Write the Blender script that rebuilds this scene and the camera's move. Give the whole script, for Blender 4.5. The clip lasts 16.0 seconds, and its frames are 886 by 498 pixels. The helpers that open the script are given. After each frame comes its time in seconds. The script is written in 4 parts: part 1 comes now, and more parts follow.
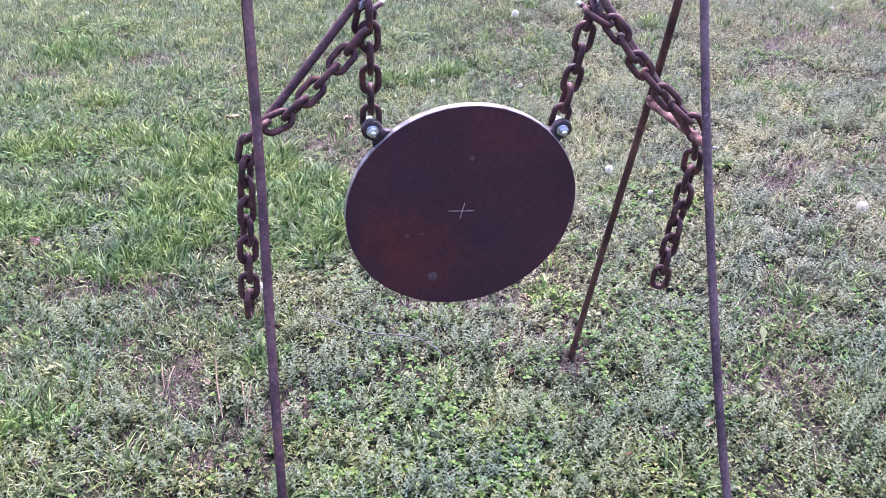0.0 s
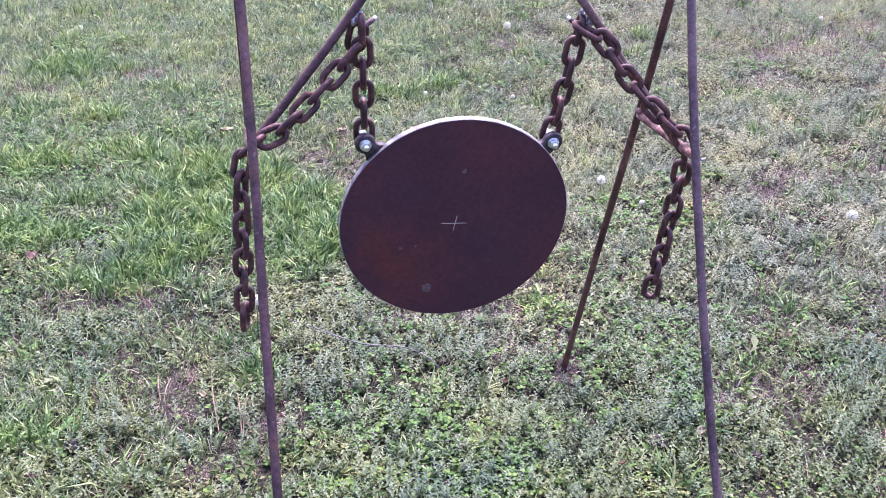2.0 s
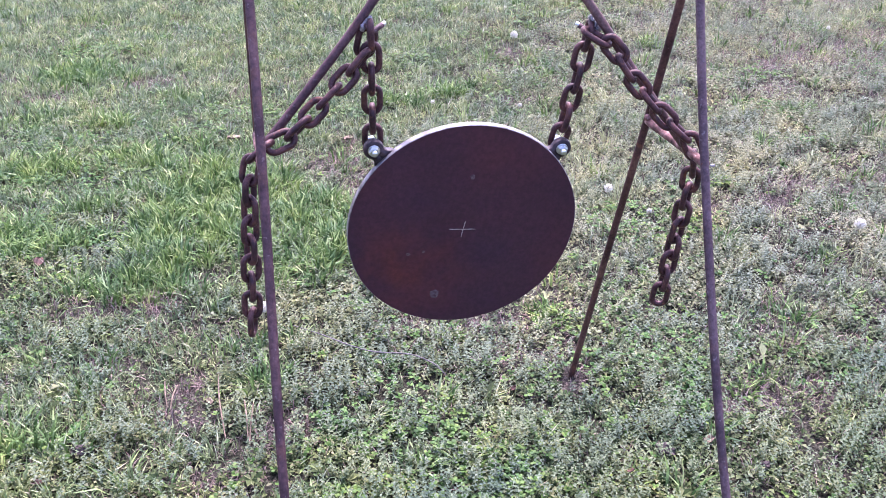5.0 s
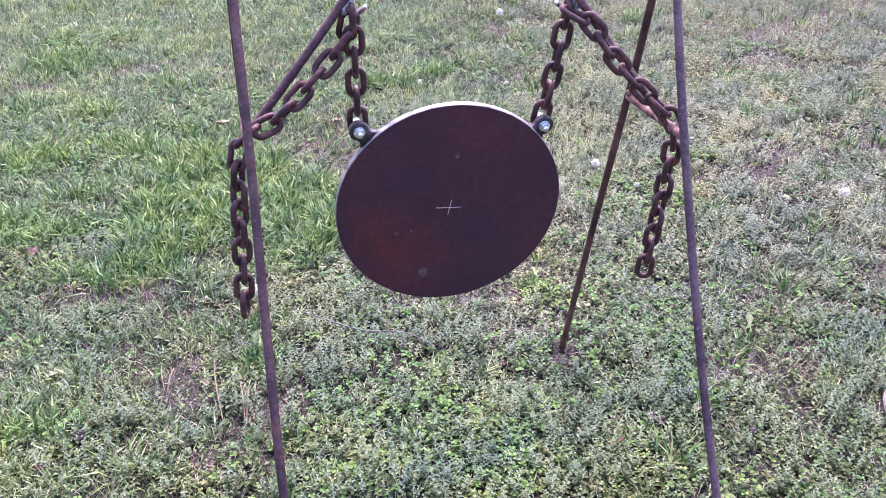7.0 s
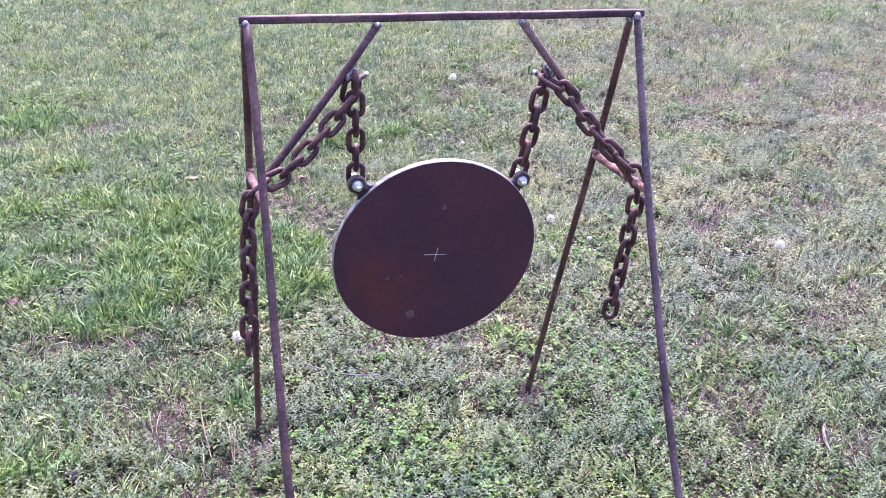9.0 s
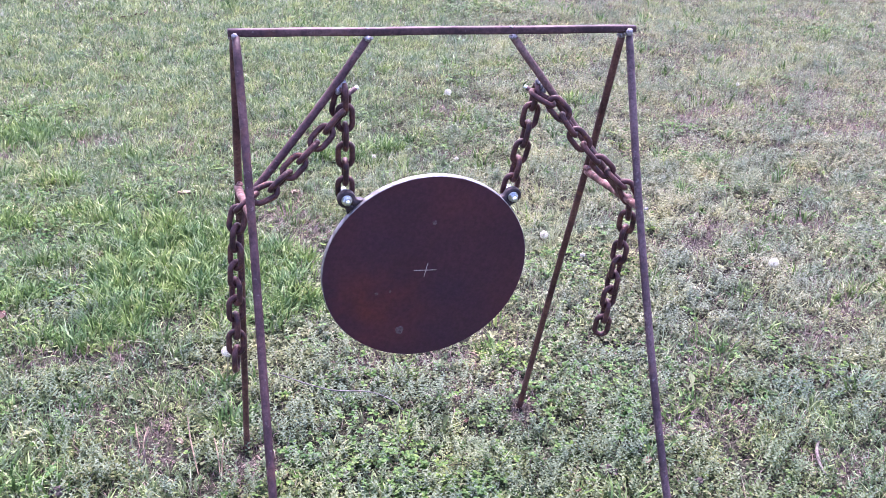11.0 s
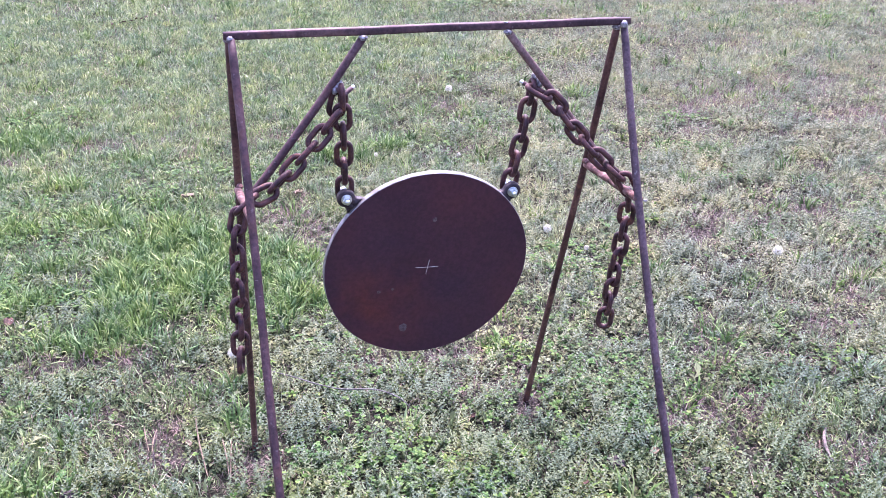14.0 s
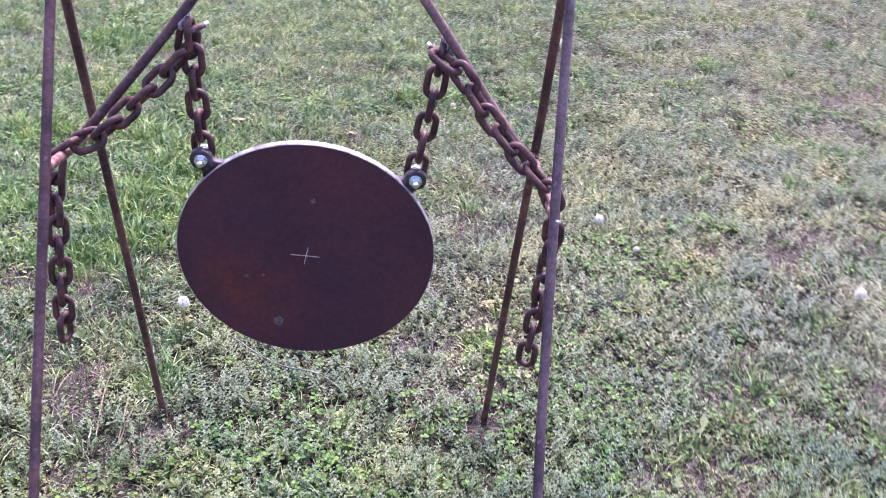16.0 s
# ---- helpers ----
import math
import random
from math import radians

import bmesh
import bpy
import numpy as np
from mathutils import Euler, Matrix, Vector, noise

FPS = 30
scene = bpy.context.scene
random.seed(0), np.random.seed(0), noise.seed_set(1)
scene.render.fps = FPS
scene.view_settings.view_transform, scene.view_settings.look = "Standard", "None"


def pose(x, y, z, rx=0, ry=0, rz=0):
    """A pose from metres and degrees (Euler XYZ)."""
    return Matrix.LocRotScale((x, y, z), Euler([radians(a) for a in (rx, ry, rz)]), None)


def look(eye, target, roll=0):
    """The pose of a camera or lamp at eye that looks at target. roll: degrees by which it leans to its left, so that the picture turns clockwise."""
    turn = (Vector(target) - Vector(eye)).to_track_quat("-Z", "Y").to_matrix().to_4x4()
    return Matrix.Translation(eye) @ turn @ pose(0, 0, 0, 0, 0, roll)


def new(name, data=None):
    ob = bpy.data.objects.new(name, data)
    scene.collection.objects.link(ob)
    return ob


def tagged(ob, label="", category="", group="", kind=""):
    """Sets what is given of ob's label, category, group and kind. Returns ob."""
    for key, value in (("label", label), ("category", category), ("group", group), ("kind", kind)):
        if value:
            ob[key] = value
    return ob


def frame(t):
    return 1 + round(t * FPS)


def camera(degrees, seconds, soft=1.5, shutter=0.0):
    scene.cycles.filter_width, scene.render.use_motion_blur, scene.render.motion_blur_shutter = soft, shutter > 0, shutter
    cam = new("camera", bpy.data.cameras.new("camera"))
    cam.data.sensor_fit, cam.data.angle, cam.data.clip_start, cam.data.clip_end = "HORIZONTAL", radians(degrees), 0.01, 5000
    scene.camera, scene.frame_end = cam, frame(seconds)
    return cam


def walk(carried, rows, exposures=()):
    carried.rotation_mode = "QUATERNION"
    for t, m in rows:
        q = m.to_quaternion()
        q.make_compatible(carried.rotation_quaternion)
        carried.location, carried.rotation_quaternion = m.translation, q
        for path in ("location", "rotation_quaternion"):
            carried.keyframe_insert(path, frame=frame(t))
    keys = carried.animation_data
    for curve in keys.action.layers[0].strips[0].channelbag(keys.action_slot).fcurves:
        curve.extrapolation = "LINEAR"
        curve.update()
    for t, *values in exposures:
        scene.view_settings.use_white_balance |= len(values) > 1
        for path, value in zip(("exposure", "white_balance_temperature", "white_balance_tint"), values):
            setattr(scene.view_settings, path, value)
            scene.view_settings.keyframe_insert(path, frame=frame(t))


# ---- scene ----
# camera: one lens, hand-held path as (seconds, eye, target, roll)
cam = camera(48.34, 16.0, soft=0.8, shutter=0.35)
PATH = [
    (0.0, (-0.3254, -1.4499, 1.4152), (-0.0512, 0.1717, 0.4638), 5.51),
    (0.5, (-0.3241, -1.4521, 1.4153), (-0.0527, 0.1718, 0.4671), 5.43),
    (1.0, (-0.3245, -1.456, 1.4189), (-0.0484, 0.1685, 0.4731), 5.37),
    (1.5, (-0.3298, -1.4683, 1.4238), (-0.0513, 0.1599, 0.4848), 5.29),
    (2.0, (-0.3261, -1.4651, 1.4285), (-0.0416, 0.1646, 0.4942), 5.28),
    (2.5, (-0.3253, -1.4741, 1.4266), (-0.0401, 0.1592, 0.4987), 5.17),
    (3.0, (-0.3232, -1.4711, 1.4263), (-0.0372, 0.1651, 0.5036), 5.26),
    (3.5, (-0.3269, -1.4679, 1.4254), (-0.0222, 0.167, 0.5066), 6.69),
    (4.0, (-0.3292, -1.4644, 1.4252), (-0.0343, 0.1748, 0.5109), 6.09),
    (4.2, (-0.3317, -1.4649, 1.4212), (-0.0439, 0.1765, 0.5085), 5.87),
    (6.3, (-0.321, -1.4665, 1.4197), (-0.048, 0.1704, 0.4945), 4.79),
    (6.5, (-0.3199, -1.4678, 1.4203), (-0.0448, 0.1699, 0.4971), 4.79),
    (7.0, (-0.3224, -1.4949, 1.4345), (-0.038, 0.1248, 0.4827), 3.95),
    (7.2, (-0.3240, -1.5160, 1.4540), (-0.0200, 0.1980, 0.4690), 4.2),
    (7.5, (-0.3321, -1.5468, 1.4671), (-0.0327, 0.105, 0.5772), 4.84),
    (7.7, (-0.3270, -1.5630, 1.4720), (-0.0060, 0.1820, 0.5490), 4.9),
    (8.0, (-0.3511, -1.5924, 1.4784), (-0.0248, 0.0842, 0.6463), 4.38),
    (8.2, (-0.3690, -1.6130, 1.4790), (-0.0130, 0.1570, 0.6190), 4.8),
    (8.5, (-0.4122, -1.6233, 1.477), (-0.0478, 0.0463, 0.6467), 5.52),
    (9.0, (-0.4485, -1.6374, 1.4834), (-0.0388, 0.0162, 0.6421), 5.7),
    (9.5, (-0.4427, -1.6348, 1.4856), (-0.034, 0.0277, 0.6617), 6.58),
    (10.0, (-0.4371, -1.6316, 1.487), (-0.023, 0.0352, 0.6745), 5.98),
    (10.2, (-0.4348, -1.6249, 1.4819), (-0.0168, 0.0389, 0.6653), 6.38),
    (12.3, (-0.4319, -1.6302, 1.4759), (-0.0122, 0.038, 0.6691), 5.42),
    (12.5, (-0.4313, -1.6296, 1.4774), (-0.0095, 0.0375, 0.6695), 5.38),
    (13.0, (-0.4322, -1.6344, 1.4777), (-0.0047, 0.0341, 0.6756), 5.37),
    (13.5, (-0.4322, -1.6379, 1.4793), (-0.0192, 0.03, 0.6686), 4.56),
    (14.0, (-0.4223, -1.6333, 1.4823), (-0.0199, 0.0318, 0.6604), 4.47),
    (14.5, (-0.4049, -1.6101, 1.4764), (0.0011, 0.0447, 0.6356), 3.82),
    (14.7, (-0.3500, -1.5870, 1.4620), (0.0520, 0.1490, 0.5550), 3.5),
    (15.0, (-0.2172, -1.5463, 1.4586), (0.082, 0.1128, 0.5824), 4.56),
    (15.2, (-0.1120, -1.5290, 1.4630), (0.1480, 0.2230, 0.5330), 5.7),
    (15.5, (-0.0198, -1.4764, 1.4568), (0.1583, 0.1828, 0.5482), 4.92),
    (15.8, (0.0660, -1.3840, 1.4380), (0.1890, 0.3520, 0.4520), 7.1),
    (16.0, (0.1274, -1.3049, 1.4471), (0.1751, 0.3363, 0.4911), 8.47),
]
walk(cam, [(t, look(eye, target, roll)) for t, eye, target, roll in PATH], exposures=[(0.0, 2.85, 5630, 37), (7.0, 2.88, 5630, 37), (9.0, 2.98, 5630, 37), (14.3, 2.98, 5630, 37), (16.0, 2.84, 5680, 37)])

# ---- world, sun, exposure ----
world = bpy.data.worlds.new("world")
scene.world = world
world.use_nodes = True
wn = world.node_tree
sky = wn.nodes.new("ShaderNodeTexSky")
sky.sky_type = "NISHITA"
sky.sun_disc = False
sky.sun_elevation = radians(62)
sky.sun_rotation = radians(8)
sky.air_density, sky.dust_density, sky.ozone_density = 1.0, 4.0, 1.0
wn.nodes["Background"].inputs["Strength"].default_value = 0.09
wn.links.new(sky.outputs["Color"], wn.nodes["Background"].inputs["Color"])
sun_data = bpy.data.lights.new("sun", "SUN")
sun_data.energy, sun_data.angle, sun_data.color = 1.7, radians(28), (1.0, 0.95, 0.88)
sun = new("sun", sun_data)
sun.matrix_world = look((0.5, 3.6, 7.0), (0, 0, 0))

# ---- materials ----


def material(name, base, rough=0.6, metal=0.0, spec=0.4):
    """A node material with its Principled shader; returns the material, its tree and the shader."""
    m = bpy.data.materials.new(name)
    m.use_nodes = True
    p = m.node_tree.nodes["Principled BSDF"]
    p.inputs["Base Color"].default_value = (*base, 1)
    p.inputs["Roughness"].default_value = rough
    p.inputs["Metallic"].default_value = metal
    p.inputs["Specular IOR Level"].default_value = spec
    return m, m.node_tree, p


def noise_node(tree, scale, detail=4.0, rough=0.6, world_space=False):
    n = tree.nodes.new("ShaderNodeTexNoise")
    n.inputs["Scale"].default_value, n.inputs["Detail"].default_value, n.inputs["Roughness"].default_value = scale, detail, rough
    if world_space:
        g = tree.nodes.new("ShaderNodeNewGeometry")
        tree.links.new(g.outputs["Position"], n.inputs["Vector"])
    else:
        c = tree.nodes.new("ShaderNodeTexCoord")
        tree.links.new(c.outputs["Object"], n.inputs["Vector"])
    return n.outputs["Fac"]


def ramp(tree, fac, stops):
    r = tree.nodes.new("ShaderNodeValToRGB")
    while len(r.color_ramp.elements) < len(stops):
        r.color_ramp.elements.new(0.5)
    for e, (at, col) in zip(r.color_ramp.elements, stops):
        e.position, e.color = at, (*col, 1)
    tree.links.new(fac, r.inputs["Fac"])
    return r.outputs["Color"]


def mix(tree, fac, a, b, how="MIX"):
    n = tree.nodes.new("ShaderNodeMix")
    n.data_type, n.blend_type = "RGBA", how
    for i, v in ((0, fac), (6, a), (7, b)):
        if isinstance(v, (int, float)):
            n.inputs[i].default_value = v
        elif isinstance(v, tuple):
            n.inputs[i].default_value = (*v, 1)
        else:
            tree.links.new(v, n.inputs[i])
    return n.outputs[2]


def bump(tree, shader, fac, strength, distance):
    b = tree.nodes.new("ShaderNodeBump")
    b.inputs["Strength"].default_value, b.inputs["Distance"].default_value = strength, distance
    tree.links.new(fac, b.inputs["Height"])
    tree.links.new(b.outputs["Normal"], shader.inputs["Normal"])


def rusted(name, dark, mid, light, rough, scale, metal=0.25, world_space=False, orange=0.0, relief=0.35, flecks=None):
    """Oxidised steel: broad blotches, fine speckle, pitted relief."""
    m, tr, p = material(name, mid, rough, metal, 0.35)
    broad = ramp(tr, noise_node(tr, scale, 3, 0.55, world_space), [(0.34, dark), (0.52, mid), (0.72, light)])
    fine = ramp(tr, noise_node(tr, scale * 14, 4, 0.7, world_space), [(0.36, (0.55, 0.5, 0.5)), (0.62, (1.15, 1.08, 1.05))])
    col = mix(tr, 1.0, broad, fine, "MULTIPLY")
    if orange:
        spots = ramp(tr, noise_node(tr, scale * 2.3, 5, 0.7, world_space), [(0.57, (0, 0, 0)), (0.68, (orange,) * 3)])
        col = mix(tr, spots, col, (0.20, 0.078, 0.040))
    if flecks:
        bits = ramp(tr, noise_node(tr, 150, 3, 0.5), [(0.65, (0, 0, 0)), (0.72, (0.45,) * 3)])
        col = mix(tr, bits, col, flecks)
    tr.links.new(col, p.inputs["Base Color"])
    r = ramp(tr, noise_node(tr, scale * 5, 3, 0.6, world_space), [(0.3, (rough - 0.12,) * 3), (0.7, (min(rough + 0.15, 1),) * 3)])
    tr.links.new(r, p.inputs["Roughness"])
    bump(tr, p, noise_node(tr, scale * 22, 4, 0.7, world_space), relief, 0.0012)
    return m


BAR = rusted("rusted_bar_steel", (0.042, 0.021, 0.027), (0.080, 0.041, 0.049), (0.130, 0.071, 0.074), 0.62, 9, 0.10, orange=0.22, relief=0.15, flecks=(0.20, 0.15, 0.16))
BLUEBAR = rusted("mill_scale_bar_steel", (0.052, 0.032, 0.042), (0.096, 0.061, 0.074), (0.150, 0.100, 0.112), 0.60, 9, 0.08, orange=0.12, relief=0.15, flecks=(0.24, 0.21, 0.22))
REDBAR = rusted("red_rust_bar_steel", (0.044, 0.018, 0.016), (0.094, 0.043, 0.036), (0.16, 0.083, 0.062), 0.72, 11, 0.05, orange=0.5, relief=0.15, flecks=(0.24, 0.15, 0.12))
TANBAR = rusted("pale_rust_bar_steel", (0.085, 0.046, 0.044), (0.150, 0.088, 0.082), (0.24, 0.155, 0.14), 0.68, 14, 0.08, orange=0.4, relief=0.15)
BRACE = rusted("flaking_rust_steel", (0.060, 0.028, 0.026), (0.17, 0.080, 0.072), (0.36, 0.23, 0.21), 0.65, 60, flecks=(0.60, 0.50, 0.47))
CHAIN = rusted("rusted_chain_steel", (0.032, 0.014, 0.018), (0.076, 0.033, 0.036), (0.142, 0.062, 0.056), 0.5, 40, world_space=True, orange=0.6)
EAR = rusted("dark_forged_steel", (0.026, 0.019, 0.023), (0.052, 0.038, 0.044), (0.10, 0.068, 0.074), 0.5, 50)

PLATE, tr, p = material("blued_plate_steel", (0.03, 0.015, 0.018), 0.42, 0.15, 0.45)
blotch = ramp(tr, noise_node(tr, 4.5, 3, 0.5), [(0.34, (0.043, 0.0152, 0.033)), (0.53, (0.058, 0.0168, 0.032)), (0.76, (0.086, 0.020, 0.030))])
grain = ramp(tr, noise_node(tr, 120, 4, 0.7), [(0.35, (0.72, 0.72, 0.72)), (0.65, (1.12, 1.1, 1.1))])
here, away = tr.nodes.new("ShaderNodeTexCoord"), tr.nodes.new("ShaderNodeVectorMath")
away.operation = "DISTANCE"
away.inputs[1].default_value = (-0.155, 0.035, 0.535)
tr.links.new(here.outputs["Object"], away.inputs[0])
bloom = ramp(tr, away.outputs["Value"], [(0.02, (0.75,) * 3), (0.15, (0.0,) * 3)])
bloom = mix(tr, 1.0, bloom, ramp(tr, noise_node(tr, 11, 4, 0.6), [(0.36, (0.1,) * 3), (0.62, (1.0,) * 3)]), "MULTIPLY")
blotch = mix(tr, bloom, blotch, (0.125, 0.024, 0.022))
tr.links.new(mix(tr, 1.0, blotch, grain, "MULTIPLY"), p.inputs["Base Color"])
tr.links.new(ramp(tr, noise_node(tr, 14, 4, 0.6), [(0.3, (0.34,) * 3), (0.7, (0.55,) * 3)]), p.inputs["Roughness"])
bump(tr, p, noise_node(tr, 260, 3, 0.6), 0.15, 0.0006)

EDGE, tr, p = material("torch_cut_edge_steel", (0.45, 0.42, 0.43), 0.55, 0.6, 0.5)
tr.links.new(ramp(tr, noise_node(tr, 60, 3, 0.6), [(0.35, (0.13, 0.110, 0.112)), (0.65, (0.34, 0.315, 0.32))]), p.inputs["Base Color"])
bump(tr, p, noise_node(tr, 300, 2, 0.5), 0.3, 0.0008)

ZINC, tr, p = material("zinc_plated_steel", (0.62, 0.66, 0.70), 0.28, 1.0, 0.5)
tr.links.new(ramp(tr, noise_node(tr, 180, 3, 0.6), [(0.3, (0.45, 0.49, 0.54)), (0.7, (0.78, 0.80, 0.82))]), p.inputs["Base Color"])
WELD, tr, p = material("bare_weld_metal", (0.42, 0.40, 0.45), 0.5, 0.5, 0.5)
tr.links.new(ramp(tr, noise_node(tr, 220, 4, 0.7), [(0.38, (0.09, 0.068, 0.076)), (0.62, (0.40, 0.37, 0.40))]), p.inputs["Base Color"])
CHALK, tr, p = material("chalk_line", (0.55, 0.46, 0.42), 0.9, 0, 0.2)
tr.links.new(ramp(tr, noise_node(tr, 400, 3, 0.7), [(0.35, (0.22, 0.16, 0.15)), (0.6, (0.62, 0.53, 0.49))]), p.inputs["Base Color"])
SCUFF, tr, p = material("grey_scuff", (0.11, 0.085, 0.085), 0.7, 0, 0.3)
tr.links.new(ramp(tr, noise_node(tr, 260, 4, 0.7), [(0.34, (0.060, 0.030, 0.036)), (0.62, (0.140, 0.098, 0.100))]), p.inputs["Base Color"])


def pale_side(tr):
    """How far the growth's colour goes over to a paler tone on the upper +x side of the lawn."""
    g = tr.nodes.new("ShaderNodeNewGeometry")
    xyz = tr.nodes.new("ShaderNodeSeparateXYZ")
    tr.links.new(g.outputs["Position"], xyz.inputs[0])

    def calc(op, a, b):
        n = tr.nodes.new("ShaderNodeMath")
        n.operation = op
        for k, v in enumerate((a, b)):
            if isinstance(v, (int, float)):
                n.inputs[k].default_value = v
            else:
                tr.links.new(v, n.inputs[k])
        return n.outputs[0]

    def rise(v, lo, hi):
        n = tr.nodes.new("ShaderNodeMapRange")
        n.interpolation_type = "SMOOTHSTEP"
        n.inputs["From Min"].default_value, n.inputs["From Max"].default_value = lo, hi
        tr.links.new(v, n.inputs["Value"])
        return n.outputs["Result"]

    across = calc("SUBTRACT", xyz.outputs[0], calc("MULTIPLY", xyz.outputs[1], 0.36))
    ragged = calc("MULTIPLY_ADD", noise_node(tr, 3.4, 4, 0.65, True), 2.4)
    ragged.node.inputs[2].default_value = -1.2
    dry = calc("MULTIPLY", rise(calc("ADD", across, ragged), -1.2, 0.3), rise(xyz.outputs[1], 0.0, 1.0))
    return calc("MULTIPLY", dry, 0.45)


def plant(name, stops, rough, patch_scale, patch, through_light=0.2, pale_tone=None):
    """Leaf: colour by piece, tinted by patches and tufts over the lawn, part of the light passes through."""
    m, tr, p = material(name, stops[len(stops) // 2][1], rough, 0, 0.14)
    g = tr.nodes.new("ShaderNodeNewGeometry")
    one = g.outputs["Random Per Island"]
    col = ramp(tr, one, stops)
    # blends towards one paler tone, varied by piece, on the upper +x side
    if pale_tone:
        dry = ramp(tr, one, [(0.0, tuple(0.66 * c for c in pale_tone)), (0.5, pale_tone), (1.0, tuple(1.22 * c for c in pale_tone))])
        col = mix(tr, pale_side(tr), col, dry)
    tint = ramp(tr, noise_node(tr, patch_scale, 3, 0.6, True), [(0.35, patch[0]), (0.65, patch[1])])
    col = mix(tr, 1.0, col, tint, "MULTIPLY")
    hue = ramp(tr, noise_node(tr, 3.7, 4, 0.65, True), [(0.36, (0.96, 0.97, 1.05)), (0.50, (1.0, 1.0, 1.0)), (0.64, (1.04, 1.03, 0.93))])
    col = mix(tr, 1.0, col, hue, "MULTIPLY")
    tuft = ramp(tr, noise_node(tr, 16, 3, 0.6, True), [(0.36, (0.70, 0.75, 0.74)), (0.51, (1.0, 1.0, 1.0)), (0.65, (1.16, 1.14, 1.08))])
    col = mix(tr, 1.0, col, tuft, "MULTIPLY")
    tr.links.new(col, p.inputs["Base Color"])
    t = tr.nodes.new("ShaderNodeBsdfTranslucent")
    tr.links.new(col, t.inputs["Color"])
    s = tr.nodes.new("ShaderNodeMixShader")
    s.inputs[0].default_value = through_light
    tr.links.new(p.outputs[0], s.inputs[1])
    tr.links.new(t.outputs[0], s.inputs[2])
    tr.links.new(s.outputs[0], tr.nodes["Material Output"].inputs["Surface"])
    return m


GRASS = plant("grass_blade", [(0.0, (0.098, 0.142, 0.062)), (0.35, (0.188, 0.246, 0.115)), (0.7, (0.276, 0.328, 0.173)), (0.92, (0.355, 0.390, 0.243)), (1.0, (0.430, 0.398, 0.320))], 0.5, 9.0, ((0.74, 0.82, 0.87), (1.26, 1.19, 0.98)), 0.25, (0.368, 0.366, 0.264))
LUSHGRASS = plant("lush_grass_blade", [(0.0, (0.039, 0.077, 0.027)), (0.4, (0.113, 0.182, 0.059)), (0.8, (0.211, 0.290, 0.119)), (1.0, (0.347, 0.404, 0.219))], 0.42, 9.0, ((0.78, 0.88, 0.92), (1.30, 1.20, 0.95)), 0.25)
WEED = plant("weed_leaf", [(0.0, (0.019, 0.032, 0.010)), (0.28, (0.053, 0.083, 0.032)), (0.48, (0.090, 0.108, 0.052)), (0.75, (0.141, 0.177, 0.078)), (1.0, (0.200, 0.211, 0.135))], 0.5, 4.5, ((0.74, 0.82, 0.78), (1.30, 1.17, 1.02)), 0.2, (0.264, 0.264, 0.180))
PALE = plant("pale_weed_tip", [(0.0, (0.072, 0.099, 0.055)), (0.5, (0.140, 0.179, 0.112)), (1.0, (0.175, 0.210, 0.149))], 0.6, 4.5, ((0.80, 0.86, 0.86), (1.22, 1.13, 1.02)), 0.2, (0.324, 0.324, 0.242))
CLOVER = plant("clover_leaf", [(0.0, (0.022, 0.053, 0.010)), (0.35, (0.052, 0.106, 0.023)), (0.75, (0.095, 0.156, 0.037)), (1.0, (0.140, 0.187, 0.054))], 0.5, 5.0, ((0.78, 0.95, 1.02), (1.12, 1.06, 0.85)), 0.25)
STRAW = plant("dry_straw", [(0.0, (0.094, 0.062, 0.056)), (0.4, (0.205, 0.147, 0.132)), (0.75, (0.336, 0.251, 0.227)), (1.0, (0.377, 0.299, 0.280))], 0.7, 6.0, ((0.85, 0.80, 0.82), (1.1, 1.06, 1.0)), 0.1)

SOIL, tr, p = material("lawn_soil", (0.05, 0.04, 0.035), 0.95, 0, 0.15)
thatch = ramp(tr, noise_node(tr, 130, 6, 0.8, True), [(0.38, (0.016, 0.013, 0.012)), (0.5, (0.080, 0.065, 0.056)), (0.64, (0.27, 0.228, 0.192))])
moss = ramp(tr, noise_node(tr, 130, 6, 0.8, True), [(0.40, (0.011, 0.011, 0.007)), (0.52, (0.044, 0.044, 0.027)), (0.66, (0.145, 0.142, 0.090))])
turf = ramp(tr, noise_node(tr, 90, 6, 0.8, True), [(0.36, (0.016, 0.020, 0.010)), (0.5, (0.056, 0.064, 0.036)), (0.64, (0.145, 0.150, 0.090))])
turf = mix(tr, 1.0, turf, ramp(tr, noise_node(tr, 3.7, 4, 0.65, True), [(0.36, (0.80, 0.92, 0.95)), (0.62, (1.2, 1.08, 0.9))]), "MULTIPLY")
bare_here, worn_off = tr.nodes.new("ShaderNodeAttribute"), tr.nodes.new("ShaderNodeAttribute")
bare_here.attribute_name, worn_off.attribute_name = "bare", "short_turf"
tr.links.new(mix(tr, worn_off.outputs["Fac"], mix(tr, bare_here.outputs["Fac"], moss, thatch), turf), p.inputs["Base Color"])
bump(tr, p, noise_node(tr, 120, 5, 0.8, True), 1.0, 0.02)

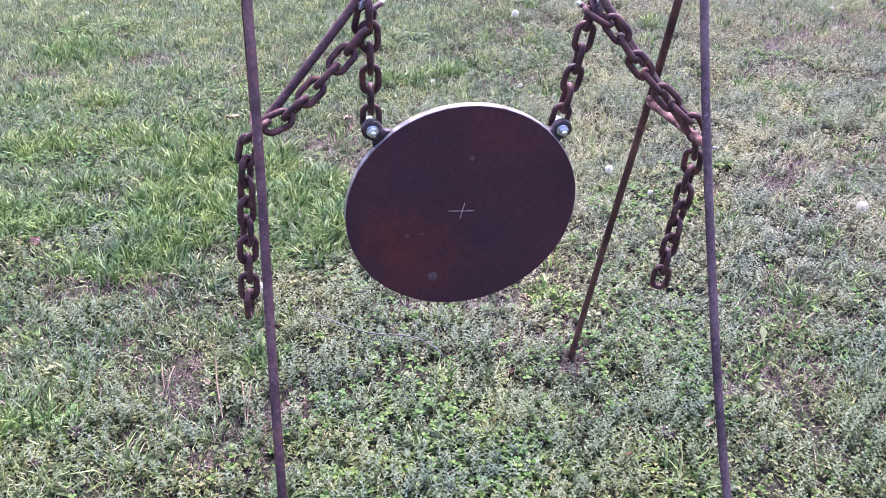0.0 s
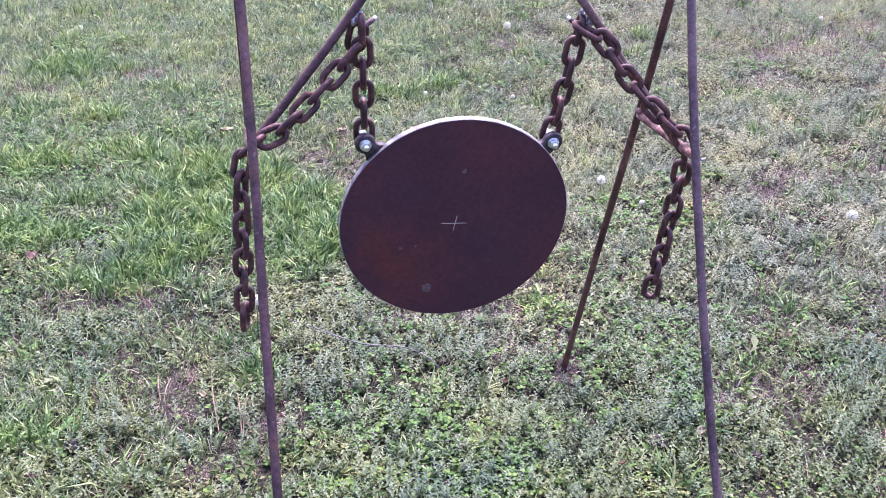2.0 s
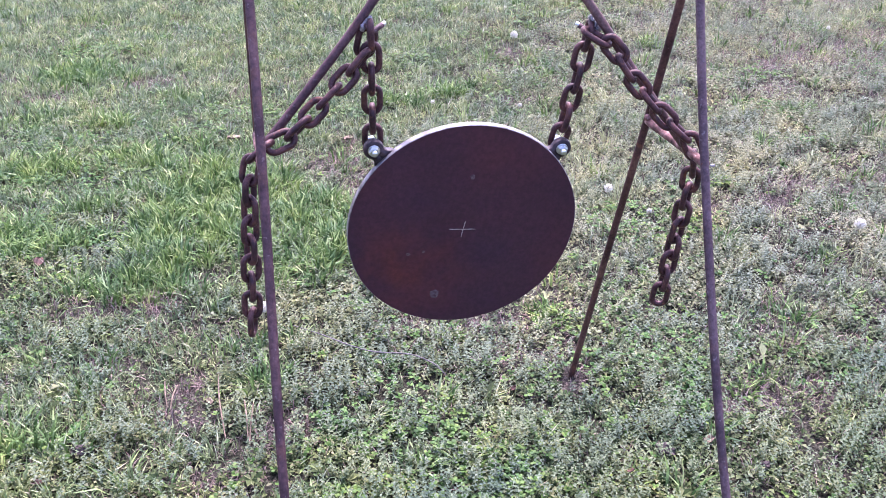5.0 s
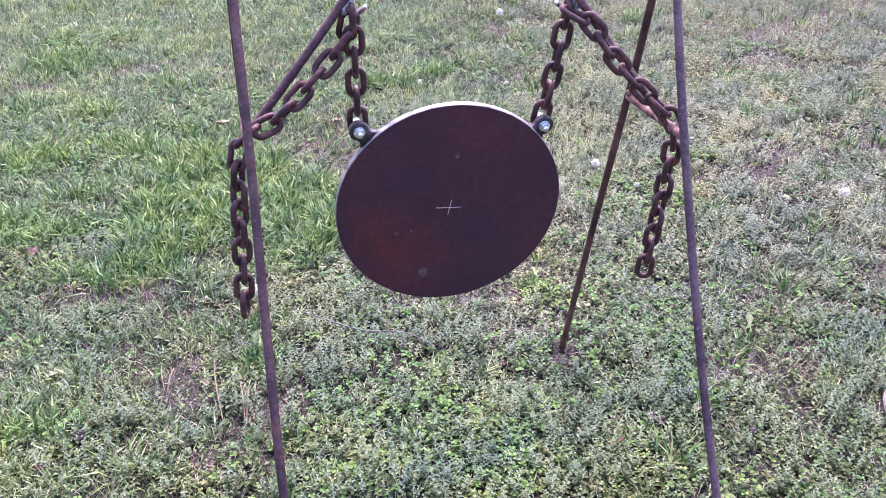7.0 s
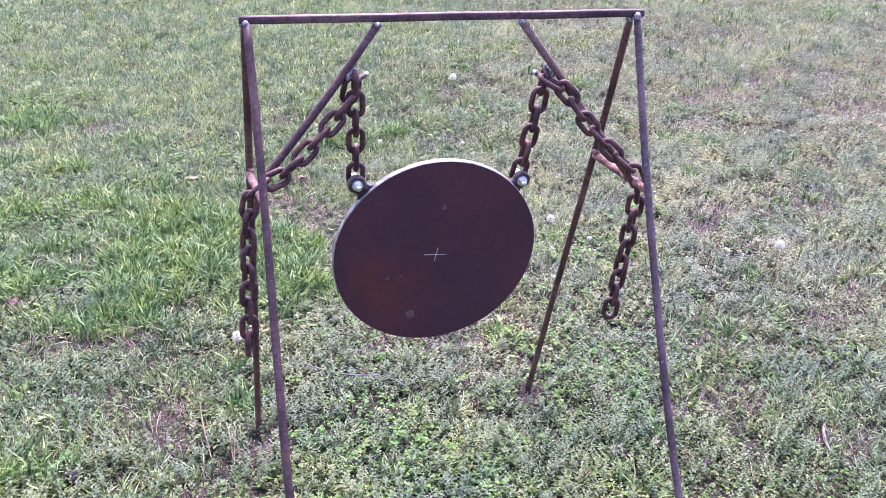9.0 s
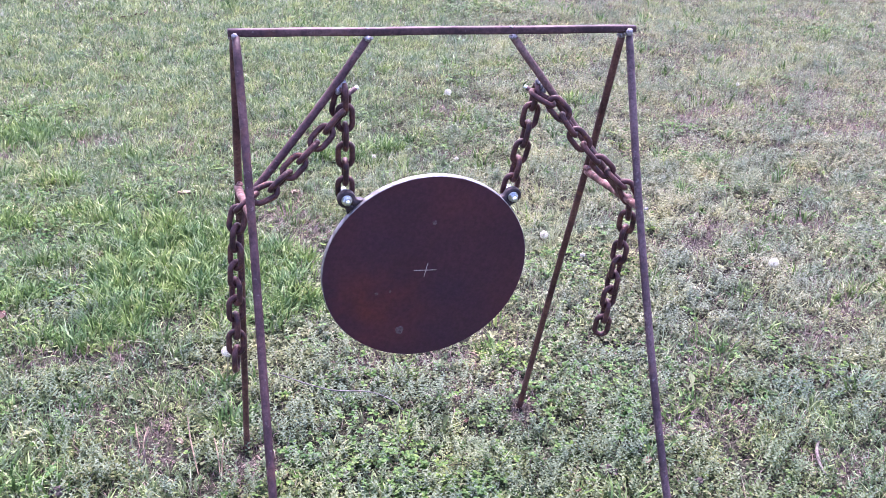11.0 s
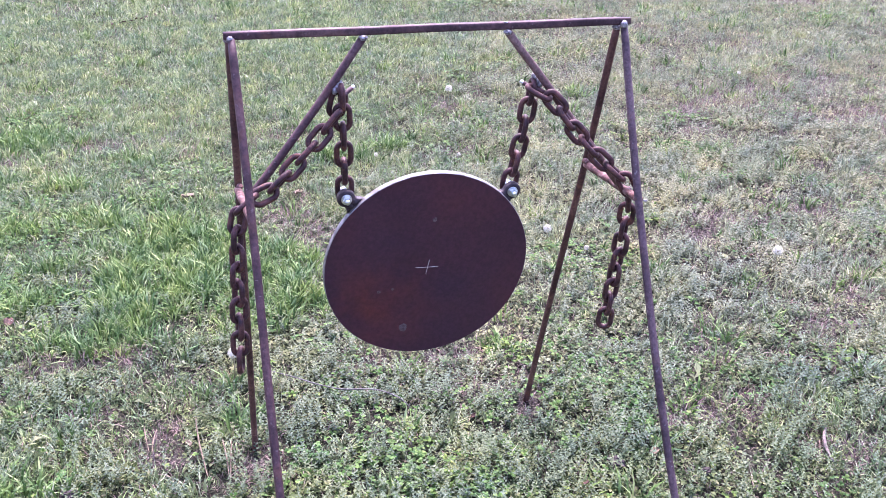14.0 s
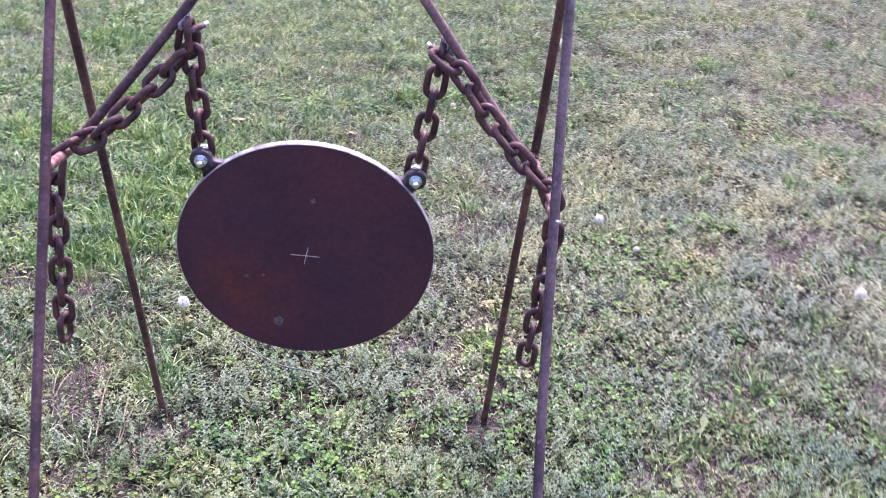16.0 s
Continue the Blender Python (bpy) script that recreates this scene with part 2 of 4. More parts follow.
CLOD = rusted("dark_clod_soil", (0.036, 0.028, 0.026), (0.070, 0.056, 0.053), (0.135, 0.110, 0.104), 0.85, 45, 0.0)
DEADWOOD = rusted("weathered_twig", (0.085, 0.066, 0.062), (0.17, 0.135, 0.128), (0.26, 0.22, 0.205), 0.8, 60, 0.0)
STEMGREY = rusted("bleached_stem", (0.075, 0.070, 0.070), (0.135, 0.125, 0.125), (0.22, 0.21, 0.205), 0.75, 50, 0.0)
DEADLEAF = rusted("dead_leaf", (0.030, 0.014, 0.011), (0.070, 0.032, 0.024), (0.125, 0.066, 0.048), 0.75, 60, 0.0)
TANLEAF = rusted("tan_leaf", (0.09, 0.066, 0.045), (0.165, 0.125, 0.085), (0.24, 0.19, 0.135), 0.75, 60, 0.0)
PLUME, tr, p = material("dandelion_plume", (0.75, 0.74, 0.72), 0.9, 0, 0.2)
tr.links.new(ramp(tr, noise_node(tr, 300, 3, 0.6), [(0.3, (0.44, 0.42, 0.35)), (0.6, (0.72, 0.69, 0.59))]), p.inputs["Base Color"])
DSTEM, tr, p = material("dandelion_stem", (0.20, 0.20, 0.10), 0.6, 0, 0.3)
tr.links.new(ramp(tr, noise_node(tr, 50, 3, 0.6), [(0.3, (0.14, 0.15, 0.06)), (0.7, (0.26, 0.21, 0.13))]), p.inputs["Base Color"])

# ---- mesh helpers ----


def part(name, bm, mat, parent=None, label="", smooth=True):
    """Links a bmesh as one mesh object, under a thing or a part."""
    me = bpy.data.meshes.new(name)
    for f in bm.faces:
        f.smooth = smooth
    bm.to_mesh(me)
    bm.free()
    me.materials.append(mat)
    ob = new(name, me)
    if parent:
        ob.parent = parent
        ob.matrix_parent_inverse = parent.matrix_world.inverted()
    if label:
        tagged(ob, label)
    return ob


def thing(name, at, label, category, group="", kind=""):
    ob = new(name)
    ob.empty_display_size = 0.05
    ob.matrix_world = Matrix.Translation(at)
    bpy.context.view_layer.update()
    return tagged(ob, label, category, group, kind)


def tube(points, radius, sides=14, bm=None, closed=False, caps=True, wobble=0.0, seed=0):
    """A round bar along points; radius is a number or one for each point."""
    bm = bm or bmesh.new()
    pts = [Vector(q) for q in points]
    n = len(pts)
    radii = [radius] * n if isinstance(radius, (int, float)) else radius
    rings, side = [], None
    for i, q in enumerate(pts):
        a = pts[(i - 1) % n] if closed or i else pts[0]
        b = pts[(i + 1) % n] if closed or i < n - 1 else pts[-1]
        d = (b - a).normalized()
        if side is None:
            side = d.orthogonal().normalized()
        side = (side - d * side.dot(d)).normalized()
        up = d.cross(side)
        ring = []
        for k in range(sides):
            c, s = math.cos(2 * math.pi * k / sides), math.sin(2 * math.pi * k / sides)
            r = radii[i]
            if wobble:
                r *= 1 + wobble * noise.noise(q * 40 + Vector((c, s, seed)))
            ring.append(bm.verts.new(q + (side * c + up * s) * r))
        rings.append(ring)
    for i in range(n if closed else n - 1):
        r0, r1 = rings[i], rings[(i + 1) % n]
        for k in range(sides):
            bm.faces.new((r0[k], r0[(k + 1) % sides], r1[(k + 1) % sides], r1[k]))
    if caps and not closed:
        bm.faces.new(rings[0][::-1])
        bm.faces.new(rings[-1])
    return bm


def bar(a, b, radius, sides=18, bow=0.0, seed=0):
    """A straight cut bar with slightly rounded ends and hand-straightened unevenness."""
    a, b = Vector(a), Vector(b)
    d = b - a
    length = d.length
    d.normalize()
    side = d.cross(Vector((0.3, 0.9, 0.2))).normalized()
    up = d.cross(side)
    pts, radii = [a, a + d * 0.0015], [radius * 0.86, radius]
    steps = max(8, int(length / 0.04))
    for i in range(1, steps):
        t = i / steps
        off = bow * math.sin(math.pi * t)
        pts.append(a + d * length * t + side * (off + 0.0012 * noise.noise(Vector((seed * 7.1, t * 5, 0)))) + up * 0.0012 * noise.noise(Vector((seed * 3.3, t * 5, 9))))
        radii.append(radius * (1 + 0.004 * noise.noise(Vector((seed, t * 30, 4)))))
    pts += [b - d * 0.0015, b]
    radii += [radius, radius * 0.86]
    return tube(pts, radii, sides, wobble=0.004, seed=seed)


def along(points, step):
    """Places and directions at even steps along a rounded line through points."""
    pts = [Vector(q) for q in points]
    fine = []
    for i in range(len(pts) - 1):
        p0, p1, p2, p3 = pts[max(i - 1, 0)], pts[i], pts[i + 1], pts[min(i + 2, len(pts) - 1)]
        for k in range(24):
            t = k / 24
            fine.append(0.5 * ((2 * p1) + (p2 - p0) * t + (2 * p0 - 5 * p1 + 4 * p2 - p3) * t * t + (3 * p1 - p0 - 3 * p2 + p3) * t ** 3))
    fine.append(pts[-1])
    out, gone, want = [], 0.0, 0.0
    for a, b in zip(fine, fine[1:]):
        d = (b - a).length
        while want <= gone + d + 1e-9:
            out.append((a.lerp(b, (want - gone) / max(d, 1e-9)), (b - a).normalized()))
            want += step
        gone += d
    return out


def bead(at, size, seed=0, stretch=(1, 1, 1), bm=None):
    """A lumpy weld bead."""
    out = bm or bmesh.new()
    got = bmesh.ops.create_icosphere(out, subdivisions=3, radius=1.0)["verts"]
    for v in got:
        k = 1 + 0.28 * noise.noise(v.co * 2.3 + Vector((seed * 5.7, 0, 0))) + 0.12 * noise.noise(v.co * 6 + Vector((0, seed * 2.1, 0)))
        v.co = Vector([v.co[i] * k * size * stretch[i] + at[i] for i in range(3)])
    return out


# ---- the lawn's lie: it rises to the +x side ----
def vnoise(x, y, scale, seed):
    """Smooth value noise, 0 to 1, on numpy arrays."""
    table = np.random.RandomState(seed).rand(64, 64)
    u, v = np.asarray(x, float) * scale + 500.3, np.asarray(y, float) * scale + 500.7
    i, j = np.floor(u).astype(int), np.floor(v).astype(int)
    fu, fv = u - i, v - j
    fu, fv = fu * fu * (3 - 2 * fu), fv * fv * (3 - 2 * fv)
    i0, i1, j0, j1 = i % 64, (i + 1) % 64, j % 64, (j + 1) % 64
    return (table[i0, j0] * (1 - fu) + table[i1, j0] * fu) * (1 - fv) + (table[i0, j1] * (1 - fu) + table[i1, j1] * fu) * fv


def lie(x, y):
    """Height of the ground."""
    slope = 0.08 * 12 * np.tanh(np.asarray(x, float) / 12)
    return slope + 0.014 * (vnoise(x, y, 2.1, 3) - 0.5) + 0.010 * (vnoise(x, y, 7.0, 4) - 0.5) - 0.004


def axis_steps(lo, hi, step, far):
    inner = np.arange(lo, hi + step / 2, step)
    out, s = [], step
    while not out or out[-1] < far:
        s *= 1.28
        out.append((out[-1] if out else 0) + s)
    out = np.array(out)
    return np.concatenate([lo - out[::-1], inner, hi + out])


gx, gy = axis_steps(-3.0, 5.6, 0.05, 900), axis_steps(-1.2, 7.6, 0.05, 900)
X, Y = np.meshgrid(gx, gy)
Z = lie(X, Y)
nx, ny = len(gx), len(gy)
idx = np.arange(nx * ny).reshape(ny, nx)
quads = np.stack([idx[:-1, :-1], idx[:-1, 1:], idx[1:, 1:], idx[1:, :-1]], -1).reshape(-1, 4)


def sheet(name, verts, faces, mat, smooth=False):
    """One mesh from numpy arrays of corners and of equal-sided faces."""
    me = bpy.data.meshes.new(name)
    k = faces.shape[1]
    me.vertices.add(len(verts))
    me.vertices.foreach_set("co", np.asarray(verts, np.float32).ravel())
    me.loops.add(faces.size)
    me.loops.foreach_set("vertex_index", faces.astype(np.int32).ravel())
    me.polygons.add(len(faces))
    me.polygons.foreach_set("loop_start", np.arange(0, faces.size, k, dtype=np.int32))
    me.polygons.foreach_set("use_smooth", np.full(len(faces), smooth))
    me.update(calc_edges=True)
    me.materials.append(mat)
    return new(name, me)


ground = sheet("ground", np.stack([X, Y, Z], -1).reshape(-1, 3), quads, SOIL, True)
tagged(ground, "gently sloping lawn soil with thatch and moss", "ground", kind="structure")

# ---- the target stand ----
TOP_L, TOP_R = Vector((-0.415, 0.020, 1.069)), Vector((0.287, 0.050, 1.103))
ALONG = (TOP_R - TOP_L).normalized()
stand = thing("target_stand", (-0.05, -0.08, 0.0), "welded rusty round-bar stand on four splayed legs in the lawn", "stand")


def square_bar(a, b, half, seed):
    """A square bar with softly rounded arrises, a little bowed along its length."""
    a, b = Vector(a), Vector(b)
    d = (b - a).normalized()
    side = d.cross(Vector((0, 0, 1))).normalized()
    up = side.cross(d)
    n = 24
    bm = bmesh.new()
    rings = []
    for i in range(n + 1):
        t = i / n
        q = a.lerp(b, t) + up * 0.0011 * noise.noise(Vector((seed, t * 5, 3))) + side * 0.0011 * noise.noise(Vector((seed, t * 4, 8)))
        k = half * (0.9 if i in (0, n) else 1)
        ring = []
        for j in range(20):
            c, s = math.cos(2 * math.pi * j / 20 + 0.157), math.sin(2 * math.pi * j / 20 + 0.157)
            m = (abs(c) ** 7 + abs(s) ** 7) ** (1 / 7)
            ring.append(bm.verts.new(q + (side * c + up * s) * (k / m)))
        rings.append(ring)
    for r0, r1 in zip(rings, rings[1:]):
        for j in range(20):
            bm.faces.new((r0[j], r0[(j + 1) % 20], r1[(j + 1) % 20], r1[j]))
    bm.faces.new(rings[0][::-1])
    bm.faces.new(rings[-1])
    return bm


part("top_bar", square_bar(TOP_L - ALONG * 0.008, TOP_R + ALONG * 0.012, 0.0068, 1), BAR, stand)


def leg(knots, seed, mat=BAR):
    """A splayed leg, pulled slightly out of line at its cross brace, its foot pressed a little into the turf."""
    a, b, c, d = [Vector(k) for k in knots]
    while d.z > float(lie(d.x, d.y)) - 0.025:
        d = d + (d - c).normalized() * 0.005
    line = [q for q, _ in along([a, b, c, d], 0.03)] + [d]
    n = len(line)
    radii = [0.0071 * (1 + 0.004 * noise.noise(Vector((seed, i * 0.9, 4)))) for i in range(n)]
    radii[0] *= 0.88
    part("leg", tube(line, radii, 18, wobble=0.003, seed=seed), mat, stand)


leg([(0.2875, 0.044, 1.094), (0.3111, -0.0909, 0.80), (0.3486, -0.3048, 0.40), (0.4069, -0.5198, 0.02)], 2, BLUEBAR)
leg([(0.279, 0.056, 1.094), (0.293, 0.1494, 0.80), (0.309, 0.2858, 0.40), (0.3233, 0.4028, 0.04)], 3, REDBAR)
leg([(-0.4100, 0.0120, 1.064), (-0.3846, -0.127, 0.80), (-0.3509, -0.3289, 0.40), (-0.3098, -0.5235, 0.02)], 4)
leg([(-0.4140, 0.0250, 1.064), (-0.4035, 0.1005, 0.80), (-0.388, 0.219, 0.40), (-0.373, 0.337, 0.0)], 5, REDBAR)
part("cross_brace", bar((0.311, -0.090, 0.810), (0.293, 0.148, 0.788), 0.0074, seed=6), BRACE, stand, "flaking pinkish rust on the cross brace")
part("cross_brace", bar((-0.385, -0.122, 0.800), (-0.403, 0.108, 0.757), 0.0074, seed=7), BRACE, stand, "flaking pinkish rust on the cross brace")
part("diagonal_brace", bar((-0.188, 0.028, 1.071), (-0.386, -0.010, 0.790), 0.0070, bow=0.004, seed=8), BAR, stand)
part("diagonal_brace", bar((0.067, 0.042, 1.084), (0.304, -0.004, 0.806), 0.0070, seed=9), TANBAR, stand, "paler pinkish rust on the brace")
for n, (at, size, stretch) in enumerate([
    (TOP_L + Vector((0.003, -0.011, -0.004)), 0.0062, (1.1, 0.7, 1.2)),
    (TOP_L + Vector((-0.001, 0.008, -0.010)), 0.0080, (1, 1, 1)),
    (TOP_R + Vector((-0.002, -0.010, -0.004)), 0.0090, (1, 0.8, 1)),
    (TOP_R + Vector((-0.012, 0.002, -0.012)), 0.0080, (1.2, 1, 0.8)),
    (Vector((-0.190, 0.020, 1.070)), 0.0075, (1.2, 0.9, 0.8)),
    (Vector((0.067, 0.034, 1.082)), 0.0075, (1.2, 0.9, 0.8)),
    (Vector((0.0625, 0.036, 1.0985)), 0.0036, (1.3, 1, 0.7)),
    (Vector((-0.192, 0.026, 1.0855)), 0.0034, (1.3, 1, 0.7)),
    (Vector((0.313, -0.109, 0.817)), 0.0042, (1.2, 0.8, 0.8)),
    (Vector((-0.400, 0.098, 0.768)), 0.0080, (1, 1.2, 0.8)),
    (Vector((0.291, 0.142, 0.797)), 0.0085, (1.2, 1.1, 0.9)),
]):
    part("weld", bead(at, size * 0.8, n, stretch), BRACE if n > 8 else WELD, stand, "" if n > 8 else "bare silvery weld bead")


def hook(root, mid, tip, seed, run, blob=0.0070):
    """A short bent rod welded to a diagonal brace; run: the way that the weld goes along the brace."""
    a, b, c, run = Vector(root), Vector(mid), Vector(tip), Vector(run).normalized()
    pts = [a.lerp(b, t) for t in (0, 0.5)] + [a.lerp(b, 0.85), b, b.lerp(c, 0.2), b.lerp(c, 0.6), c]
    h = part("hook", tube(pts, 0.0043, 12), BAR, stand, "bent rod hook holding the chain")
    lumps = bmesh.new()
    for k in range(4):
        bead(a + run * (k - 1) * blob * 0.95, blob * (0.95, 0.8, 0.72, 0.6)[k], seed + k, (0.85, 0.9, 1.1), lumps)
    part("weld", lumps, WELD, h, "bare silvery weld bead")
    part("rod_end", tube([c.lerp(b, 0.45), c + (c - b) * 0.22, c + (c - b) * 0.27], [0.0037, 0.0037, 0.0030], 12), ZINC, h, "bare bright rod end")


hook((-0.2345, 0.012, 0.984), (-0.223, 0.006, 0.974), (-0.2075, 0.019, 0.982), 21, (0.6, 0.1, 0.8), 0.0062)
hook((0.132, 0.036, 0.992), (0.124, 0.034, 0.980), (0.1065, 0.040, 0.989), 25, (-0.62, 0, 0.78), 0.0072)

# ---- the round steel plate ----
CENTRE = Vector((-0.047, 0.035, 0.621))
YAW, LEANING, RADIUS, THICK = 0.0818, 0.0899, 0.2030, 0.0127
U = Vector((math.cos(YAW), math.sin(YAW), 0))
BACK = Vector((-math.sin(YAW) * math.cos(LEANING), math.cos(YAW) * math.cos(LEANING), math.sin(LEANING)))
V = BACK.cross(U) * -1
if V.z < 0:
    V = V * -1
disc_frame = Matrix((U, V, -BACK)).transposed().to_4x4()
disc_frame.translation = CENTRE


def disc_place(u, v, out=0.0):
    """A place on the plate's face; out is towards the viewer's side."""
    return CENTRE + U * u + V * v - BACK * out


plate_thing = thing("steel_plate_target", disc_place(0, 0), "round dark rusty steel target plate hanging from two chains", "target")
bm = bmesh.new()
loops = []
for rr, zz in ((RADIUS - 0.0012, 0.0), (RADIUS, -0.0012), (RADIUS, -THICK + 0.0012), (RADIUS - 0.0012, -THICK)):
    loops.append([bm.verts.new(disc_frame @ Vector((rr * math.cos(a) * (1 + 0.0012 * math.sin(7 * a)), rr * math.sin(a), zz))) for a in [2 * math.pi * k / 144 for k in range(144)]])
for l0, l1 in zip(loops, loops[1:]):
    for k in range(144):
        bm.faces.new((l0[k], l1[k], l1[(k + 1) % 144], l0[(k + 1) % 144])).material_index = 1
bm.faces.new(loops[0])
bm.faces.new(loops[-1][::-1])
plate = part("plate", bm, PLATE, plate_thing, smooth=False)
plate.data.materials.append(EDGE)


def stroke(points, width, seed, lift=0.0006):
    """A thin uneven drawn line on the plate's face."""
    bm = bmesh.new()
    n = 24
    rows = []
    (u0, v0), (u1, v1) = points
    du, dv = u1 - u0, v1 - v0
    ln = math.hypot(du, dv)
    for i in range(n + 1):
        t = i / n
        w = width * (0.55 + 0.7 * abs(noise.noise(Vector((t * 9, seed, 0))))) * (0.5 if i in (0, n) else 1)
        off = 0.0012 * noise.noise(Vector((t * 3, seed + 5, 0)))
        cu, cv = u0 + du * t - dv / ln * off, v0 + dv * t + du / ln * off
        rows.append([bm.verts.new(disc_place(cu - s * dv / ln * w, cv + s * du / ln * w, lift)) for s in (-0.5, 0.5)])
    for a, b in zip(rows, rows[1:]):
        bm.faces.new((a[0], b[0], b[1], a[1]))
    bmesh.ops.recalc_face_normals(bm, faces=bm.faces)
    got = bmesh.ops.extrude_face_region(bm, geom=bm.faces[:])
    for v in [g for g in got["geom"] if isinstance(g, bmesh.types.BMVert)]:
        v.co = v.co + BACK * 0.0004
    return bm


part("cross_mark_stroke", stroke(((-0.025, 0.0005), (0.0215, -0.0008)), 0.0019, 1), CHALK, plate, "thin chalked cross line")
part("cross_mark_stroke", stroke(((-0.0024, -0.0155), (0.0020, 0.0165)), 0.0017, 2, 0.0009), CHALK, plate, "thin chalked cross line")


def blot(u, v, size, seed, mat, name, label):
    bm = bmesh.new()
    ring = []
    for k in range(18):
        a = 2 * math.pi * k / 18
        r = size * (1 + 0.35 * noise.noise(Vector((math.cos(a) * 1.6, math.sin(a) * 1.6, seed))))
        ring.append(bm.verts.new(disc_place(u + r * math.cos(a), v + r * math.sin(a), 0.0006)))
    low = [bm.verts.new(q.co + BACK * 0.0005) for q in ring]
    bm.faces.new(ring)
    for k in range(18):
        bm.faces.new((ring[k], low[k], low[(k + 1) % 18], ring[(k + 1) % 18]))
    part(name, bm, mat, plate, label, smooth=False)


blot(-0.039, -0.139, 0.0085, 3, SCUFF, "scuff", "faint grey scuff")
blot(-0.094, -0.050, 0.0034, 4, SCUFF, "speck", "tiny pale speck")
blot(-0.067, -0.046, 0.0024, 5, SCUFF, "speck", "tiny pale speck")
blot(0.005, 0.105, 0.0045, 6, SCUFF, "scuff", "faint grey scuff")


def hexagon(at, axis, radius, depth, seed_angle):
    """A six-sided bolt head or nut with a domed face."""
    axis = Vector(axis).normalized()
    a = axis.orthogonal().normalized()
    b = axis.cross(a)
    bm = bmesh.new()
    rings = []
    for r, d in ((radius, 0), (radius, depth * 0.78), (radius * 0.82, depth), (radius * 0.45, depth * 1.08)):
        rings.append([bm.verts.new(Vector(at) + axis * d + (a * math.cos(k * math.pi / 3 + seed_angle) + b * math.sin(k * math.pi / 3 + seed_angle)) * r) for k in range(6)])
    for l0, l1 in zip(rings, rings[1:]):
        for k in range(6):
            bm.faces.new((l0[k], l0[(k + 1) % 6], l1[(k + 1) % 6], l1[k]))
    bm.faces.new(rings[0][::-1])
    bm.faces.new(rings[-1])
    return bm


def ring_round(at, axis, outer, inner, depth, sides=32):
    """A flat ring (washer, lug eye) along axis."""
    axis = Vector(axis).normalized()
    a = axis.orthogonal().normalized()
    b = axis.cross(a)
    bm = bmesh.new()
    e = depth * 0.18
    prof = ((inner, e), (inner + e, 0), (outer - e, 0), (outer, e), (outer, depth - e), (outer - e, depth), (inner + e, depth), (inner, depth - e))
    rings = [[bm.verts.new(Vector(at) + axis * d + (a * math.cos(2 * math.pi * k / sides) + b * math.sin(2 * math.pi * k / sides)) * r) for k in range(sides)] for r, d in prof]
    for i in range(len(rings)):
        l0, l1 = rings[i], rings[(i + 1) % len(rings)]
        for k in range(sides):
            bm.faces.new((l0[k], l0[(k + 1) % sides], l1[(k + 1) % sides], l1[k]))
    bmesh.ops.recalc_face_normals(bm, faces=bm.faces)
    return bm


def lug_shape(u, v):
    """A rounded eye that flares into a foot on the rim, with softened edges."""
    out = Vector((u, v)).normalized()
    side = Vector((-out.y, out.x))
    outline = []
    for k in range(25):
        a = radians(-125 + 250 * k / 24)
        outline.append((0.0170 * math.cos(a), 0.0170 * math.sin(a)))
    outline += [(-0.0135, 0.0138), (-0.0180, 0.0158), (-0.0235, 0.0205), (-0.0260, 0.0215), (-0.0260, -0.0215), (-0.0235, -0.0205), (-0.0180, -0.0158), (-0.0135, -0.0138)]
    bm = bmesh.new()
    rings = []
    for depth, scale in ((-0.0080, 0.90), (-0.0102, 1.0), (-0.0188, 1.0), (-0.0210, 0.90)):
        rings.append([bm.verts.new(disc_place(u + (out * e * scale + side * s * scale).x, v + (out * e * scale + side * s * scale).y, depth)) for e, s in outline])
    n = len(outline)
    for r0, r1 in zip(rings, rings[1:]):
        for k in range(n):
            bm.faces.new((r0[k], r0[(k + 1) % n], r1[(k + 1) % n], r1[k]))
    bm.faces.new(rings[0])
    bm.faces.new(rings[-1])
    bmesh.ops.recalc_face_normals(bm, faces=bm.faces)
    return bm


